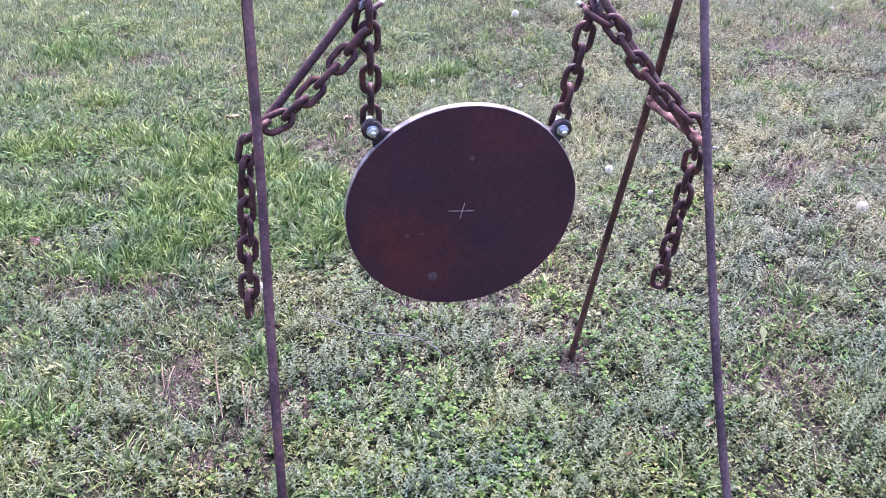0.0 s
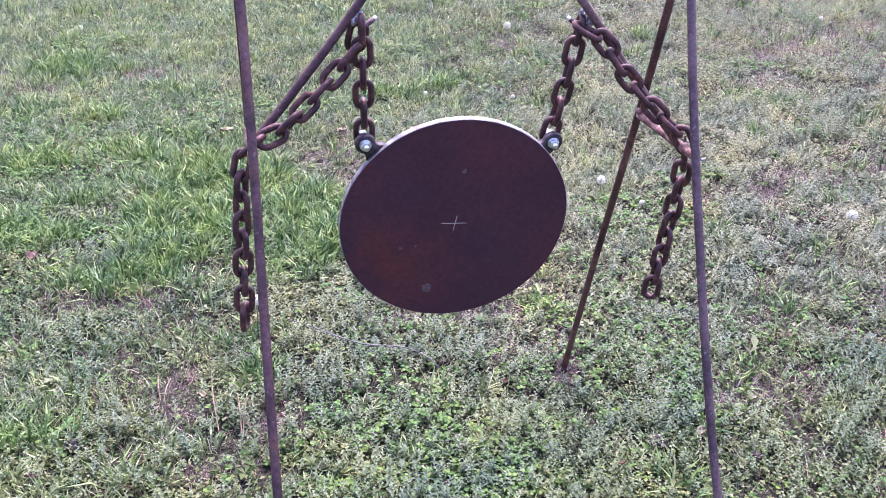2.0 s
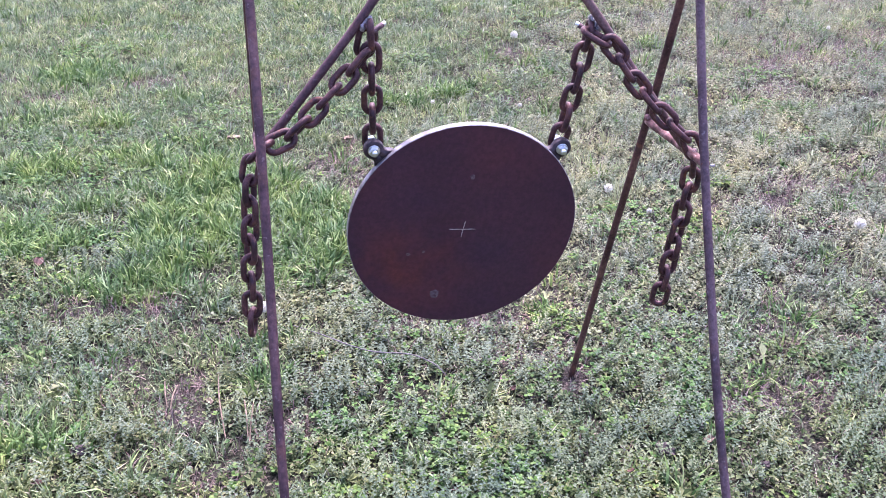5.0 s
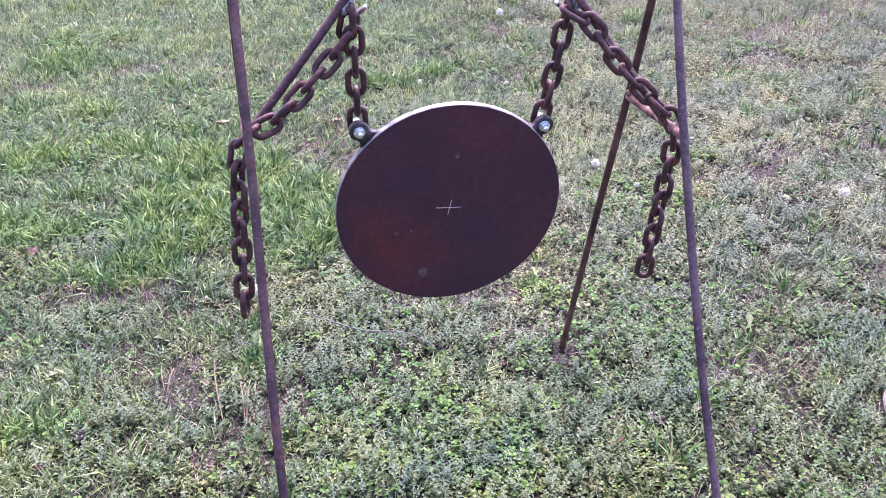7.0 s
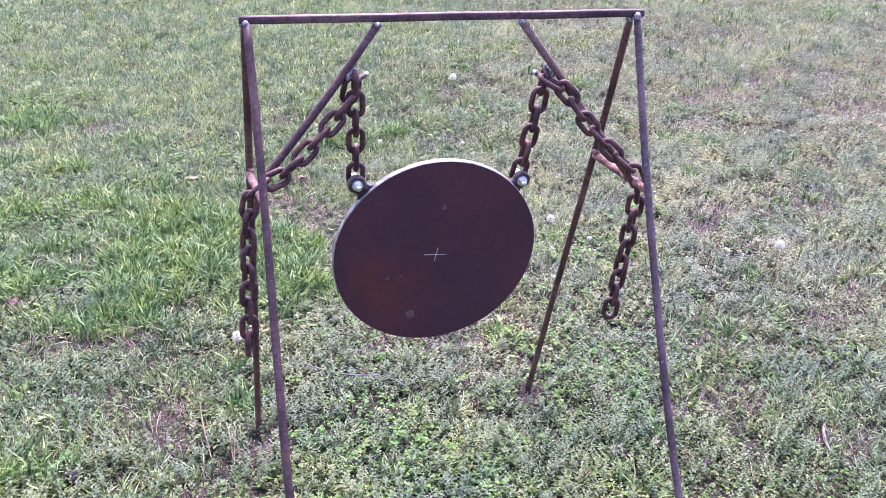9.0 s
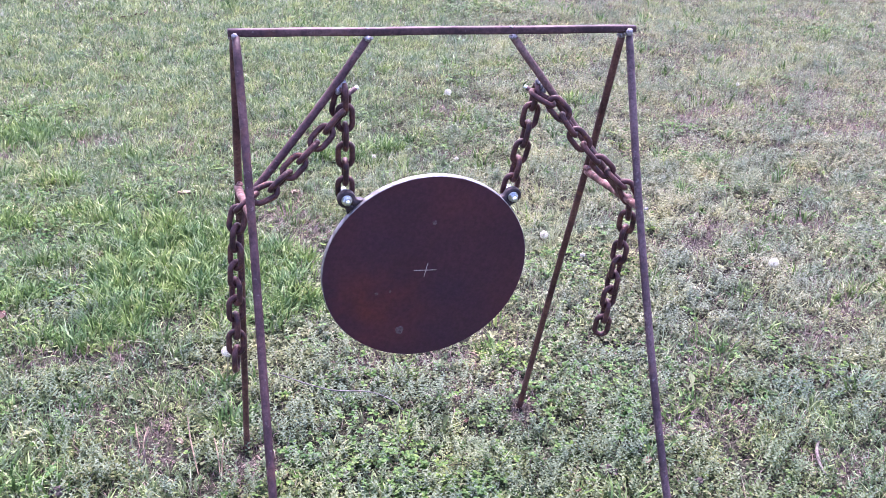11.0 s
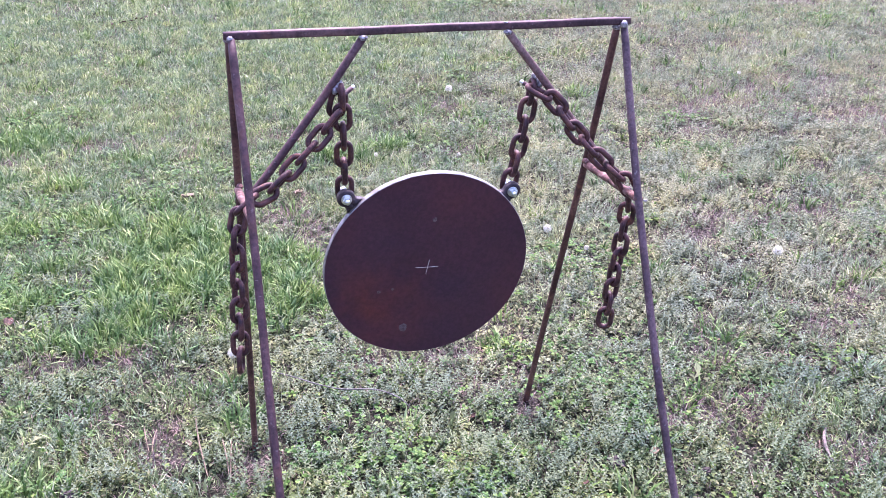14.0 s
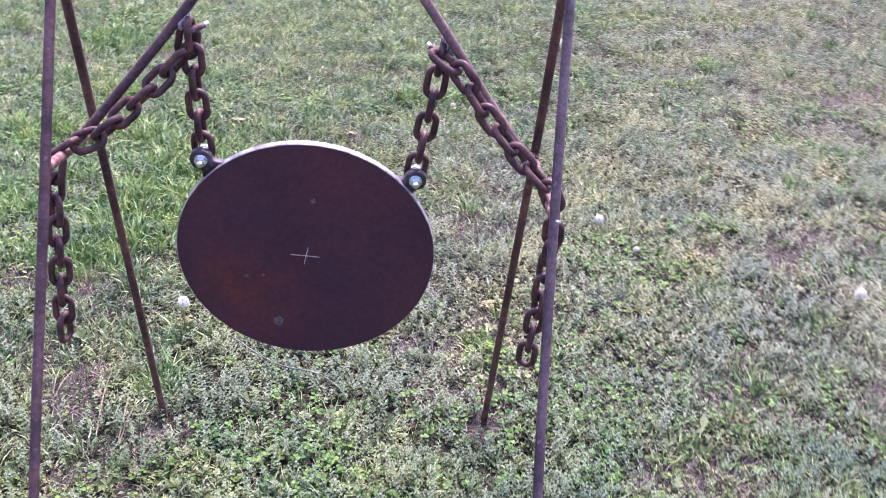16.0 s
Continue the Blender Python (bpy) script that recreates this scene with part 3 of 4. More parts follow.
def lug(u, v, turn):
    """An eye welded to the plate's rim with a zinc bolt, washer, sleeve and nut through it."""
    eye = part("lug", lug_shape(u, v), EAR, plate_thing, "dark forged lug welded to the rim")
    inward = Vector((-u, -v)).normalized()
    w1 = bead(disc_place(u + inward.x * 0.017 - inward.y * 0.006, v + inward.y * 0.017 + inward.x * 0.006, -0.012), 0.0075, turn, (1, 0.9, 1))
    bead(disc_place(u + inward.x * 0.017 + inward.y * 0.006, v + inward.y * 0.017 - inward.x * 0.006, -0.012), 0.0075, turn + 3, (1, 0.9, 1), w1)
    part("weld", w1, EAR, eye, "dark weld at the rim")
    bolt = part("bolt", tube([disc_place(u, v, -0.007), disc_place(u, v, -0.049)], 0.0048, 14), ZINC, plate_thing, "zinc-plated bolt")
    part("washer", ring_round(disc_place(u, v, -0.0062), BACK, 0.0100, 0.0048, 0.0020), ZINC, bolt)
    part("bolt_head", hexagon(disc_place(u, v, -0.0065), -BACK, 0.0088, 0.0064, turn), ZINC, bolt, smooth=False)
    thread = bmesh.new()
    tube([disc_place(u, v, -0.002), disc_place(u, v, 0.0062), disc_place(u, v, 0.0070)], [0.0047, 0.0047, 0.0038], 14, thread)
    part("threaded_end", thread, ZINC, bolt, "bright threaded bolt end")
    part("sleeve", ring_round(disc_place(u, v, -0.0215), BACK, 0.0078, 0.0046, 0.0140), ZINC, bolt, "bright spacer sleeve")
    part("nut", hexagon(disc_place(u, v, -0.039), BACK, 0.0085, 0.0070, turn + 0.4), ZINC, bolt, smooth=False)
    return disc_place(u, v, -0.0285)


PIN_L = lug(-0.165, 0.1525, 0.2)
PIN_R = lug(0.157, 0.153, 0.7)

# ---- chains ----
WIRE, PITCH, HALF = 0.0053, 0.0355, 0.0126


def link_mesh():
    """One welded chain link, long axis z, flat in x and z."""
    straight = PITCH / 2 + WIRE - HALF
    pts = []
    for k in range(9):
        a = math.pi * k / 8
        pts.append((HALF * math.cos(a), 0, straight + HALF * math.sin(a)))
    for k in range(9):
        a = math.pi + math.pi * k / 8
        pts.append((HALF * math.cos(a), 0, -straight + HALF * math.sin(a)))
    bm = tube(pts, [WIRE * (1.0 if i not in (13,) else 1.10) for i in range(18)], 12, closed=True)
    for f in bm.faces:
        f.smooth = True
    me = bpy.data.meshes.new("link")
    bm.to_mesh(me)
    bm.free()
    me.materials.append(CHAIN)
    return me


LINK = link_mesh()
rng = random.Random(11)


def strand(parent, points, first_turn, facing=(1, 0, 0), jitter=6, twist=0.0, twist_from=0):
    """Links evenly along a line from end to end, every other one turned by a quarter; twist: degrees more in all, from a link on."""
    long = sum((a - b).length for (a, _), (b, _) in zip(along(points, 0.002), along(points, 0.002)[1:]))
    count = round(long / PITCH)
    places = along(points, long / count * 0.9995)[:count + 1] if count else along(points, 1.0)
    for n, (at, d) in enumerate(places):
        x = Vector(facing)
        x = (x - d * x.dot(d)).normalized()
        y = d.cross(x)
        m = Matrix((x, y, d)).transposed().to_4x4()
        m.translation = at
        ob = new("link", LINK)
        ob.parent = parent
        ob.matrix_parent_inverse = parent.matrix_world.inverted()
        ob.matrix_basis = m @ Matrix.Rotation(radians(first_turn + 90 * (n % 2) + twist * max(0, n - twist_from) / max(1, count - twist_from) + rng.uniform(-jitter, jitter)), 4, "Z")


chain_left = thing("chain", (-0.226, 0.014, 0.98), "rusty steel link chain hooked on a brace, end hanging loose", "chain", "chains of the target")
chain_right = thing("chain", (0.124, 0.040, 1.0), "rusty steel link chain hooked on a brace, end hanging loose", "chain", "chains of the target")
up_l, up_r = PIN_L + Vector((0, 0, PITCH / 2 - 0.0048)), PIN_R + Vector((0, 0, PITCH / 2 - 0.0048))
strand(chain_left, [up_l, (-0.219, 0.020, 0.880), (-0.2255, 0.013, 0.968)], 0)
strand(chain_left, [(-0.2315, 0.022, 0.953), (-0.2312, 0.0218, 0.955)], 8)
strand(chain_right, [up_r, (0.118, 0.047, 0.890), (0.124, 0.040, 0.974)], 0)
strand(chain_left, [(-0.243, -0.003, 0.928), (-0.262, -0.008, 0.904), (-0.310, -0.020, 0.851), (-0.352, -0.030, 0.810), (-0.387, -0.038, 0.795), (-0.4045, -0.043, 0.768), (-0.4080, -0.047, 0.700), (-0.406, -0.052, 0.484)], 12, (0.2, 1, 0), twist=80, twist_from=7)
strand(chain_right, [(0.131, 0.015, 0.9780), (0.158, 0.004, 0.965), (0.178, -0.002, 0.940), (0.202, -0.006, 0.913), (0.250, -0.014, 0.866), (0.285, -0.024, 0.838), (0.303, -0.030, 0.824), (0.315, -0.030, 0.795), (0.325, -0.012, 0.720), (0.327, 0.012, 0.503)], 4, (0.2, 1, 0), jitter=4, twist=90, twist_from=8)

# ---- small things on the lawn ----


def ground_at(x, y):
    return float(lie(x, y))


def dandelion(x, y, height, size, seed):
    """A dandelion clock: hollow stem, seed head of fine plumes round a core."""
    z = ground_at(x, y)
    d = thing("dandelion", (x, y, z), "dandelion gone to white seed on a thin stem in the lawn", "flower", "dandelions in the lawn")
    top = Vector((x + 0.006 * noise.noise(Vector((seed, 1, 0))), y, z + height))
    part("stem", tube([(x, y, z - 0.01), Vector((x, y, z)).lerp(top, 0.5) + Vector((0.003, 0, 0)), top], [0.0022, 0.0018, 0.0014], 8), DSTEM, d)
    r = random.Random(seed)
    core = bead(top, size * 0.30, seed)
    head = part("seed_head", core, DSTEM, d, "fluffy white seed head")
    bm = bmesh.new()
    for _ in range(300):
        a, c = r.uniform(0, 2 * math.pi), r.uniform(-0.75, 1)
        s = math.sqrt(1 - c * c)
        w = Vector((s * math.cos(a), s * math.sin(a), c))
        o = w.orthogonal().normalized()
        q = w.cross(o)
        tip = top + w * size * r.uniform(0.72, 1.06)
        for k in range(5):
            t = 2 * math.pi * k / 5 + a
            e = (o * math.cos(t) + q * math.sin(t)) * size * 0.26 + w * size * r.uniform(0.0, 0.12)
            n = e.cross(w).normalized() * size * 0.03
            bm.faces.new([bm.verts.new(tip - n), bm.verts.new(tip + n), bm.verts.new(tip + e)])
    part("plume", bm, PLUME, head)


for n, (x, y, h, s) in enumerate([
    (0.615, 2.797, 0.100, 0.018), (1.281, 0.898, 0.100, 0.0165), (0.650, 1.303, 0.056, 0.0155),
    (2.152, 2.887, 0.048, 0.010), (-0.418, 0.668, 0.092, 0.016),
    (0.753, 1.184, 0.030, 0.009), (0.187, 2.204, 0.030, 0.010), (0.522, 2.125, 0.030, 0.009),
]):
    dandelion(x, y, h, s * 0.92, n + 1)


def lump(name, x, y, size, seed, label, category, mat=CLOD):
    z = ground_at(x, y)
    bm = bead((0, 0, 0), size, seed, (1.15, 0.9, 0.75))
    for v in bm.verts:
        v.co *= 1 + 0.45 * noise.noise(v.co * 110 + Vector((seed, 0, 0))) + 0.2 * noise.noise(v.co * 330)
    ob = part(name, bm, mat, smooth=False)
    ob.matrix_world = Matrix.Translation((x, y, z + size * 0.45 + 0.010))
    tagged(ob, label, category, "clods in the lawn")


lump("soil_clod", 0.456, 0.099, 0.018, 31, "dark grey-violet soil clod among the weeds", "clod")
lump("soil_clod", 0.109, 0.473, 0.017, 32, "dark grey-violet soil clod among the weeds", "clod")
lump("soil_clod", -0.789, 0.249, 0.018, 33, "dark grey-violet soil clod among the weeds", "clod")
lump("soil_clod", 0.655, 0.035, 0.012, 34, "dark grey-violet soil clod among the weeds", "clod")


def stick(name, places, radius, mat, label, category):
    pts = [Vector((x, y, ground_at(x, y) + h)) for x, y, h in places]
    smooth = [q for q, _ in along(pts, 0.006)]
    n = len(smooth)
    ob = part(name, tube(smooth, [radius * (0.55 + 0.45 * math.sin(math.pi * min(1, (i + 2) / n * 0.9))) for i in range(n)], 8, wobble=0.2), mat)
    tagged(ob, label, category)


stick("root_piece", [(1.006, 0.118, 0.020), (0.975, 0.078, 0.030), (0.957, 0.034, 0.028), (0.952, -0.010, 0.020)], 0.0040, DEADWOOD, "pale weathered piece of root lying in the weeds", "root")
stick("dead_stem", [(-0.343, 0.665, 0.028), (-0.279, 0.597, 0.040), (-0.203, 0.531, 0.044), (-0.145, 0.497, 0.044), (-0.063, 0.475, 0.048), (-0.008, 0.441, 0.040), (0.020, 0.412, 0.024)], 0.0018, STEMGREY, "long bleached grey dead stem lying over the weeds", "stem")
for stem in ([(-0.637, 0.448, 0.046), (-0.630, 0.400, 0.044), (-0.621, 0.360, 0.030)], [(-0.606, 0.428, 0.048), (-0.612, 0.385, 0.044), (-0.614, 0.348, 0.028)], [(-0.513, 0.431, 0.060), (-0.503, 0.339, 0.050), (-0.483, 0.235, 0.032)], [(-0.449, 0.341, 0.050), (-0.440, 0.280, 0.044), (-0.435, 0.227, 0.026)], [(-0.428, 0.326, 0.052), (-0.431, 0.270, 0.040), (-0.432, 0.222, 0.024)]):
    stick("dead_stem", stem, 0.0019, TANLEAF, "thin straw-coloured dead stem in the weeds", "stem")


def dead_leaf(x, y, size, turn, mat, label):
    """A curled dry leaf."""
    bm = bmesh.new()
    rows = []
    for i in range(7):
        t = i / 6
        w = size * 0.42 * math.sin(math.pi * (0.08 + 0.87 * t)) ** 0.8
        row = []
        for s in (-1, -0.5, 0, 0.5, 1):
            row.append(bm.verts.new((s * w, (t - 0.5) * size, size * (0.20 * s * s + 0.12 * math.sin(3 * t + turn)))))
        rows.append(row)
    for a, b in zip(rows, rows[1:]):
        for k in range(4):
            bm.faces.new((a[k], a[k + 1], b[k + 1], b[k]))
    got = bmesh.ops.extrude_face_region(bm, geom=bm.faces[:])
    for v in [g for g in got["geom"] if isinstance(g, bmesh.types.BMVert)]:
        v.co.z -= 0.0008
    ob = part("dry_leaf", bm, mat)
    ob.matrix_world = pose(x, y, ground_at(x, y) + 0.022, 18, 10, math.degrees(turn))
    tagged(ob, label, "leaf", "dry leaves in the lawn")


for n, (x, y, s) in enumerate([(-1.062, 1.077, 0.034), (-0.86, 0.15, 0.022), (0.93, 0.56, 0.018), (0.36, 0.04, 0.016), (0.17, 0.35, 0.014), (0.07, 1.55, 0.03)]):
    dead_leaf(x, y, s, n * 1.3, DEADLEAF, "curled reddish-brown dry leaf in the grass")
for n, (x, y, s) in enumerate([(-0.532, 0.384, 0.020), (-0.16, 1.88, 0.045), (0.56, 0.12, 0.022)]):
    dead_leaf(x, y, s, n * 2.1 + 0.6, TANLEAF, "curled pale tan dry leaf in the grass")

for n, (x, y, s) in enumerate([(-1.10, 4.78, 0.020), (-1.05, 4.80, 0.016), (-1.03, 4.83, 0.026), (-0.985, 4.85, 0.024), (-0.96, 4.90, 0.030), (-0.93, 4.88, 0.026), (-0.905, 4.92, 0.030), (-0.85, 5.00, 0.022), (-0.82, 5.05, 0.030), (-1.62, 4.45, 0.024), (2.97, 4.36, 0.030), (1.27, 1.02, 0.016)]):
    dead_leaf(x, y, s, n * 0.9 + 0.2, DEADLEAF, "dark crumpled scrap of dead leaf on the mown grass")
dead_leaf(-0.57, 1.93, 0.050, 1.9, TANLEAF, "pale tan dry leaf lying on the thatch")

# ---- plant cover of the lawn ----
R = np.random.RandomState(5)


def soft(v, edge, width):
    return 1 / (1 + np.exp(-(v - edge) / width))


def patches(x, y, spots):
    """The strongest of several soft-edged oval spots (x, y, half width, half depth)."""
    out = np.zeros_like(x)
    wob = 0.7 * (vnoise(x, y, 6, 21) - 0.5) + 0.6 * (vnoise(x, y, 15, 22) - 0.5)
    for cx, cy, rx, ry in spots:
        d = np.sqrt(((x - cx) / rx) ** 2 + ((y - cy) / ry) ** 2) + wob
        out = np.maximum(out, 1 - soft(d, 1.0, 0.12))
    return out


LUSH = [(-0.62, 1.36, 0.27, 0.40), (-0.32, 1.22, 0.15, 0.26), (-0.19, 1.02, 0.11, 0.08), (-0.85, 0.93, 0.12, 0.05), (-1.08, 1.22, 0.14, 0.10), (-1.22, 2.74, 0.16, 0.09), (-0.78, 2.40, 0.07, 0.04), (0.05, 2.26, 0.07, 0.05), (0.29, 2.37, 0.10, 0.06), (-0.40, 0.46, 0.05, 0.03), (-0.92, 0.30, 0.07, 0.04), (-0.98, 1.45, 0.09, 0.06), (-1.22, 1.75, 0.10, 0.07), (-0.92, 1.85, 0.08, 0.05), (-1.35, 2.20, 0.12, 0.07), (-1.05, 2.15, 0.08, 0.05), (1.30, 2.86, 0.08, 0.06)]
SCRUB = [(-0.98, 0.80, 0.16, 0.12), (-0.74, 0.72, 0.16, 0.12), (-0.93, 0.55, 0.12, 0.12), (-0.72, 0.45, 0.10, 0.10), (-0.54, 0.62, 0.10, 0.09), (-0.60, 0.20, 0.10, 0.07), (-0.70, 0.06, 0.10, 0.05), (0.95, 0.62, 0.12, 0.08)]
BARE = [(-0.19, 1.72, 0.10, 0.20), (-0.12, 1.48, 0.09, 0.16), (-0.90, 2.61, 0.16, 0.07), (-0.74, 0.86, 0.11, 0.05), (-0.94, 0.84, 0.07, 0.04), (-0.60, 0.47, 0.06, 0.06), (-0.61, 0.35, 0.06, 0.04), (-0.49, 0.12, 0.10, 0.04), (0.75, 0.27, 0.12, 0.08), (0.88, 0.26, 0.08, 0.05), (0.91, 0.49, 0.08, 0.05),
        (1.07, 1.24, 0.14, 0.07), (1.37, 1.29, 0.20, 0.08), (1.62, 1.33, 0.18, 0.08), (0.50, 2.23, 0.12, 0.06), (-0.26, 2.55, 0.22, 0.10), (-1.38, 2.48, 0.12, 0.07), (-0.77, 0.58, 0.07, 0.04), (0.05, 0.66, 0.14, 0.05), (0.57, 2.83, 0.10, 0.05), (2.3, 2.3, 0.20, 0.10), (1.00, 0.05, 0.08, 0.06), (-0.370, 0.285, 0.055, 0.075), (0.323, 0.365, 0.035, 0.045)]
YELLOW = [(1.51, 1.98, 0.16, 0.07), (1.50, 2.40, 0.14, 0.08), (3.27, 4.08, 0.30, 0.20), (1.39, 4.90, 0.35, 0.20), (1.01, 1.37, 0.11, 0.06), (0.80, 1.14, 0.15, 0.12), (0.88, 1.36, 0.08, 0.06), (0.62, 1.15, 0.07, 0.09), (0.57, 0.45, 0.11, 0.11), (0.62, 0.24, 0.12, 0.10), (0.06, 0.18, 0.18, 0.09), (-0.15, 0.27, 0.12, 0.08), (0.05, 0.02, 0.25, 0.07), (-0.62, 2.24, 0.16, 0.09), (-0.33, 2.18, 0.10, 0.07), (-0.12, 2.18, 0.09, 0.06),
          (-1.05, 1.66, 0.24, 0.20), (-0.86, 1.72, 0.14, 0.14), (-1.12, 1.28, 0.16, 0.12), (-0.86, 1.20, 0.08, 0.08), (-1.02, 1.05, 0.12, 0.08), (-1.28, 2.05, 0.20, 0.12), (-0.70, 2.02, 0.10, 0.07), (0.10, 2.74, 0.14, 0.08), (-1.30, 3.00, 0.20, 0.12), (0.35, 0.62, 0.10, 0.06), (0.40, 0.40, 0.09, 0.06), (-0.80, 0.30, 0.09, 0.05)]


def kinds(x, y):
    """Shares of lush grass, lawn grass, weeds, clover and bare thatch."""
    lush = patches(x, y, LUSH)
    bare = np.clip(patches(x, y, BARE) + 0.75 * soft(vnoise(x, y, 2.3, 31) + 0.35 * (vnoise(x, y, 9, 32) - 0.5) + 0.05 * np.clip(x, -2, 3), 0.90, 0.05), 0, 1)
    yellow = np.clip(patches(x, y, YELLOW) + 0.4 * soft(vnoise(x, y, 3.1, 33) + 0.4 * (vnoise(x, y, 12, 34) - 0.5), 0.74, 0.05), 0, 1)
    ragged = 0.9 * (vnoise(x, y, 2.6, 36) - 0.5) + 0.6 * (vnoise(x, y, 7.0, 37) - 0.5)
    lawn = soft(-0.40 + 0.36 * (y - 1.0) - x + 0.8 * ragged, 0.0, 0.18) * soft(y + ragged, 1.35, 0.2)
    lawn = np.clip(lawn + 0.6 * soft(vnoise(x, y, 2.4, 35) + 0.4 * (vnoise(x, y, 8, 38) - 0.5), 0.64, 0.06), 0, 1)
    lawn = np.maximum(lawn, 0.75 * patches(x, y, SCRUB))
    return lush, lawn, bare, yellow


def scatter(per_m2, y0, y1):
    """Random places from y0 to y1 in the camera's wedge of lawn, which widens with the distance."""
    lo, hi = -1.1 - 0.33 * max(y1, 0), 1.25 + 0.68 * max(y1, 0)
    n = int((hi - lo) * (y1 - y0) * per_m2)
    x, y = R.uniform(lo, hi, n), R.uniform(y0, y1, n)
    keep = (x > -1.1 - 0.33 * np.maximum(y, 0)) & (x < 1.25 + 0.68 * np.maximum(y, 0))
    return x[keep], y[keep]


FEET = [(-0.371, 0.300), (0.323, 0.365)]


def thin(x, y, chance):
    for fx, fy in FEET:
        chance = chance * (1 - 0.7 * np.exp(-((x - fx) ** 2 + (y - fy) ** 2) / 0.0016))
    keep = R.rand(len(x)) < chance
    return x[keep], y[keep]


class Cover:
    """Gathers the small triangles of one kind of growth into one mesh."""

    def __init__(self):
        self.verts, self.tris, self.count = [], [], 0

    def add(self, verts, tris):
        n, k = verts.shape[:2]
        self.verts.append(verts.reshape(-1, 3))
        self.tris.append((np.asarray(tris)[None] + (self.count + k * np.arange(n))[:, None, None]).reshape(-1, 3))
        self.count += n * k

    def link(self, name, mat, label, category):
        ob = sheet(name, np.concatenate(self.verts), np.concatenate(self.tris), mat)
        return tagged(ob, label, category, kind="stuff")


def blades(cover, x, y, length, width, lean, lift=0.0, az=None):
    """Bent tapering blades of grass."""
    n = len(x)
    if not n:
        return
    a, b = R.uniform(0, 2 * np.pi, n), R.uniform(0, 2 * np.pi, n)
    a = a if az is None else az
    h = length * R.uniform(0.6, 1.25, n)
    w = width * R.uniform(0.7, 1.3, n)
    out = h * lean * R.uniform(0.35, 1.2, n)
    rise = np.sqrt(np.maximum(h ** 2 - np.minimum(out, h * 0.97) ** 2, 1e-8))
    d = np.stack([np.cos(a), np.sin(a), 0 * a], -1)
    s = np.stack([np.cos(b), np.sin(b), 0 * b], -1) * (w / 2)[:, None]
    base = np.stack([x, y, lie(x, y) - 0.004 + lift], -1)
    mid = base + d * (out * 0.30)[:, None] + np.stack([0 * h, 0 * h, rise * 0.66], -1)
    tip = base + d * out[:, None] + np.stack([0 * h, 0 * h, rise], -1)
    cover.add(np.stack([base - s, base + s, mid - s * 0.8, mid + s * 0.8, tip], 1), [(0, 1, 3), (0, 3, 2), (2, 3, 4)])


def leaves(cover, base, az, pitch, length, width, fold=0.25):
    """Small folded pointed leaves that start at base."""
    n = len(az)
    d = np.stack([np.cos(az) * np.cos(pitch), np.sin(az) * np.cos(pitch), np.sin(pitch)], -1)
    s = np.stack([-np.sin(az), np.cos(az), 0 * az], -1)
    up = np.cross(d, s)
    mid = base + d * (length * 0.55)[:, None]
    side = s * (width / 2)[:, None]
    rise = up * (width * fold)[:, None]
    tip = base + d * length[:, None] - up * (length * 0.10)[:, None]
    cover.add(np.stack([base, mid + side + rise, tip, mid - side + rise], 1), [(0, 1, 2), (0, 2, 3)])


def sprigs(low, top, x, y, height, pairs, leaf, pale=1, upright=False):
    """Upright weed stems with crossed pairs of leaves; the topmost leaves are paler."""
    n = len(x)
    if not n:
        return
    a = R.uniform(0, 2 * np.pi, n)
    lean = R.uniform(0, 0.12 if upright else 0.35, n)
    la = R.uniform(0, 2 * np.pi, n)
    h = height * R.uniform(0.55, 1.4, n)
    big = R.uniform(0.75, 1.3, n)
    z0 = lie(x, y)
    for j in range(pairs):
        t = (j + 0.6) / pairs
        at = np.stack([x + np.cos(la) * lean * h * t, y + np.sin(la) * lean * h * t, z0 + h * t], -1)
        for k in (0, 1):
            az = a + j * np.pi / 2 + k * np.pi + R.uniform(-0.35, 0.35, n)
            ln = leaf * big * (1.15 - 0.5 * t) * R.uniform(0.8, 1.2, n)
            leaves(top if j >= pairs - pale else low, at, az, (R.uniform(0.0, 0.3, n) if upright else R.uniform(-0.25, 0.35, n) + 0.45 * t), ln, ln * R.uniform(0.5, 0.75, n))


def rounds(cover, x, y, height, size):
    """Clover-like leaflets, three to a stalk."""
    n = len(x)
    if not n:
        return
    z = lie(x, y) + height * R.uniform(0.5, 1.4, n)
    a = R.uniform(0, 2 * np.pi, n)
    big = size * R.uniform(0.7, 1.35, n)
    for k in range(3):
        az = a + k * 2.1 + R.uniform(-0.2, 0.2, n)
        pitch = R.uniform(-0.35, 0.7, n)
        d = np.stack([np.cos(az) * np.cos(pitch), np.sin(az) * np.cos(pitch), np.sin(pitch)], -1)
        s = np.stack([-np.sin(az), np.cos(az), 0 * az], -1)
        up = np.cross(d, s)
        c = np.stack([x, y, z], -1)
        row = [c]
        for f, w, r in ((0.35, 0.36, 0.10), (0.75, 0.48, 0.14), (1.0, 0.22, 0.06)):
            row += [c + d * (big * f)[:, None] + s * (big * w)[:, None] + up * (big * r)[:, None], c + d * (big * f)[:, None] - s * (big * w)[:, None] + up * (big * r)[:, None]]
        cover.add(np.stack(row, 1), [(0, 1, 2), (2, 1, 3), (2, 3, 4), (4, 3, 5), (4, 5, 6)])


grass, green, weeds, tips, clover, straw = Cover(), Cover(), Cover(), Cover(), Cover(), Cover()


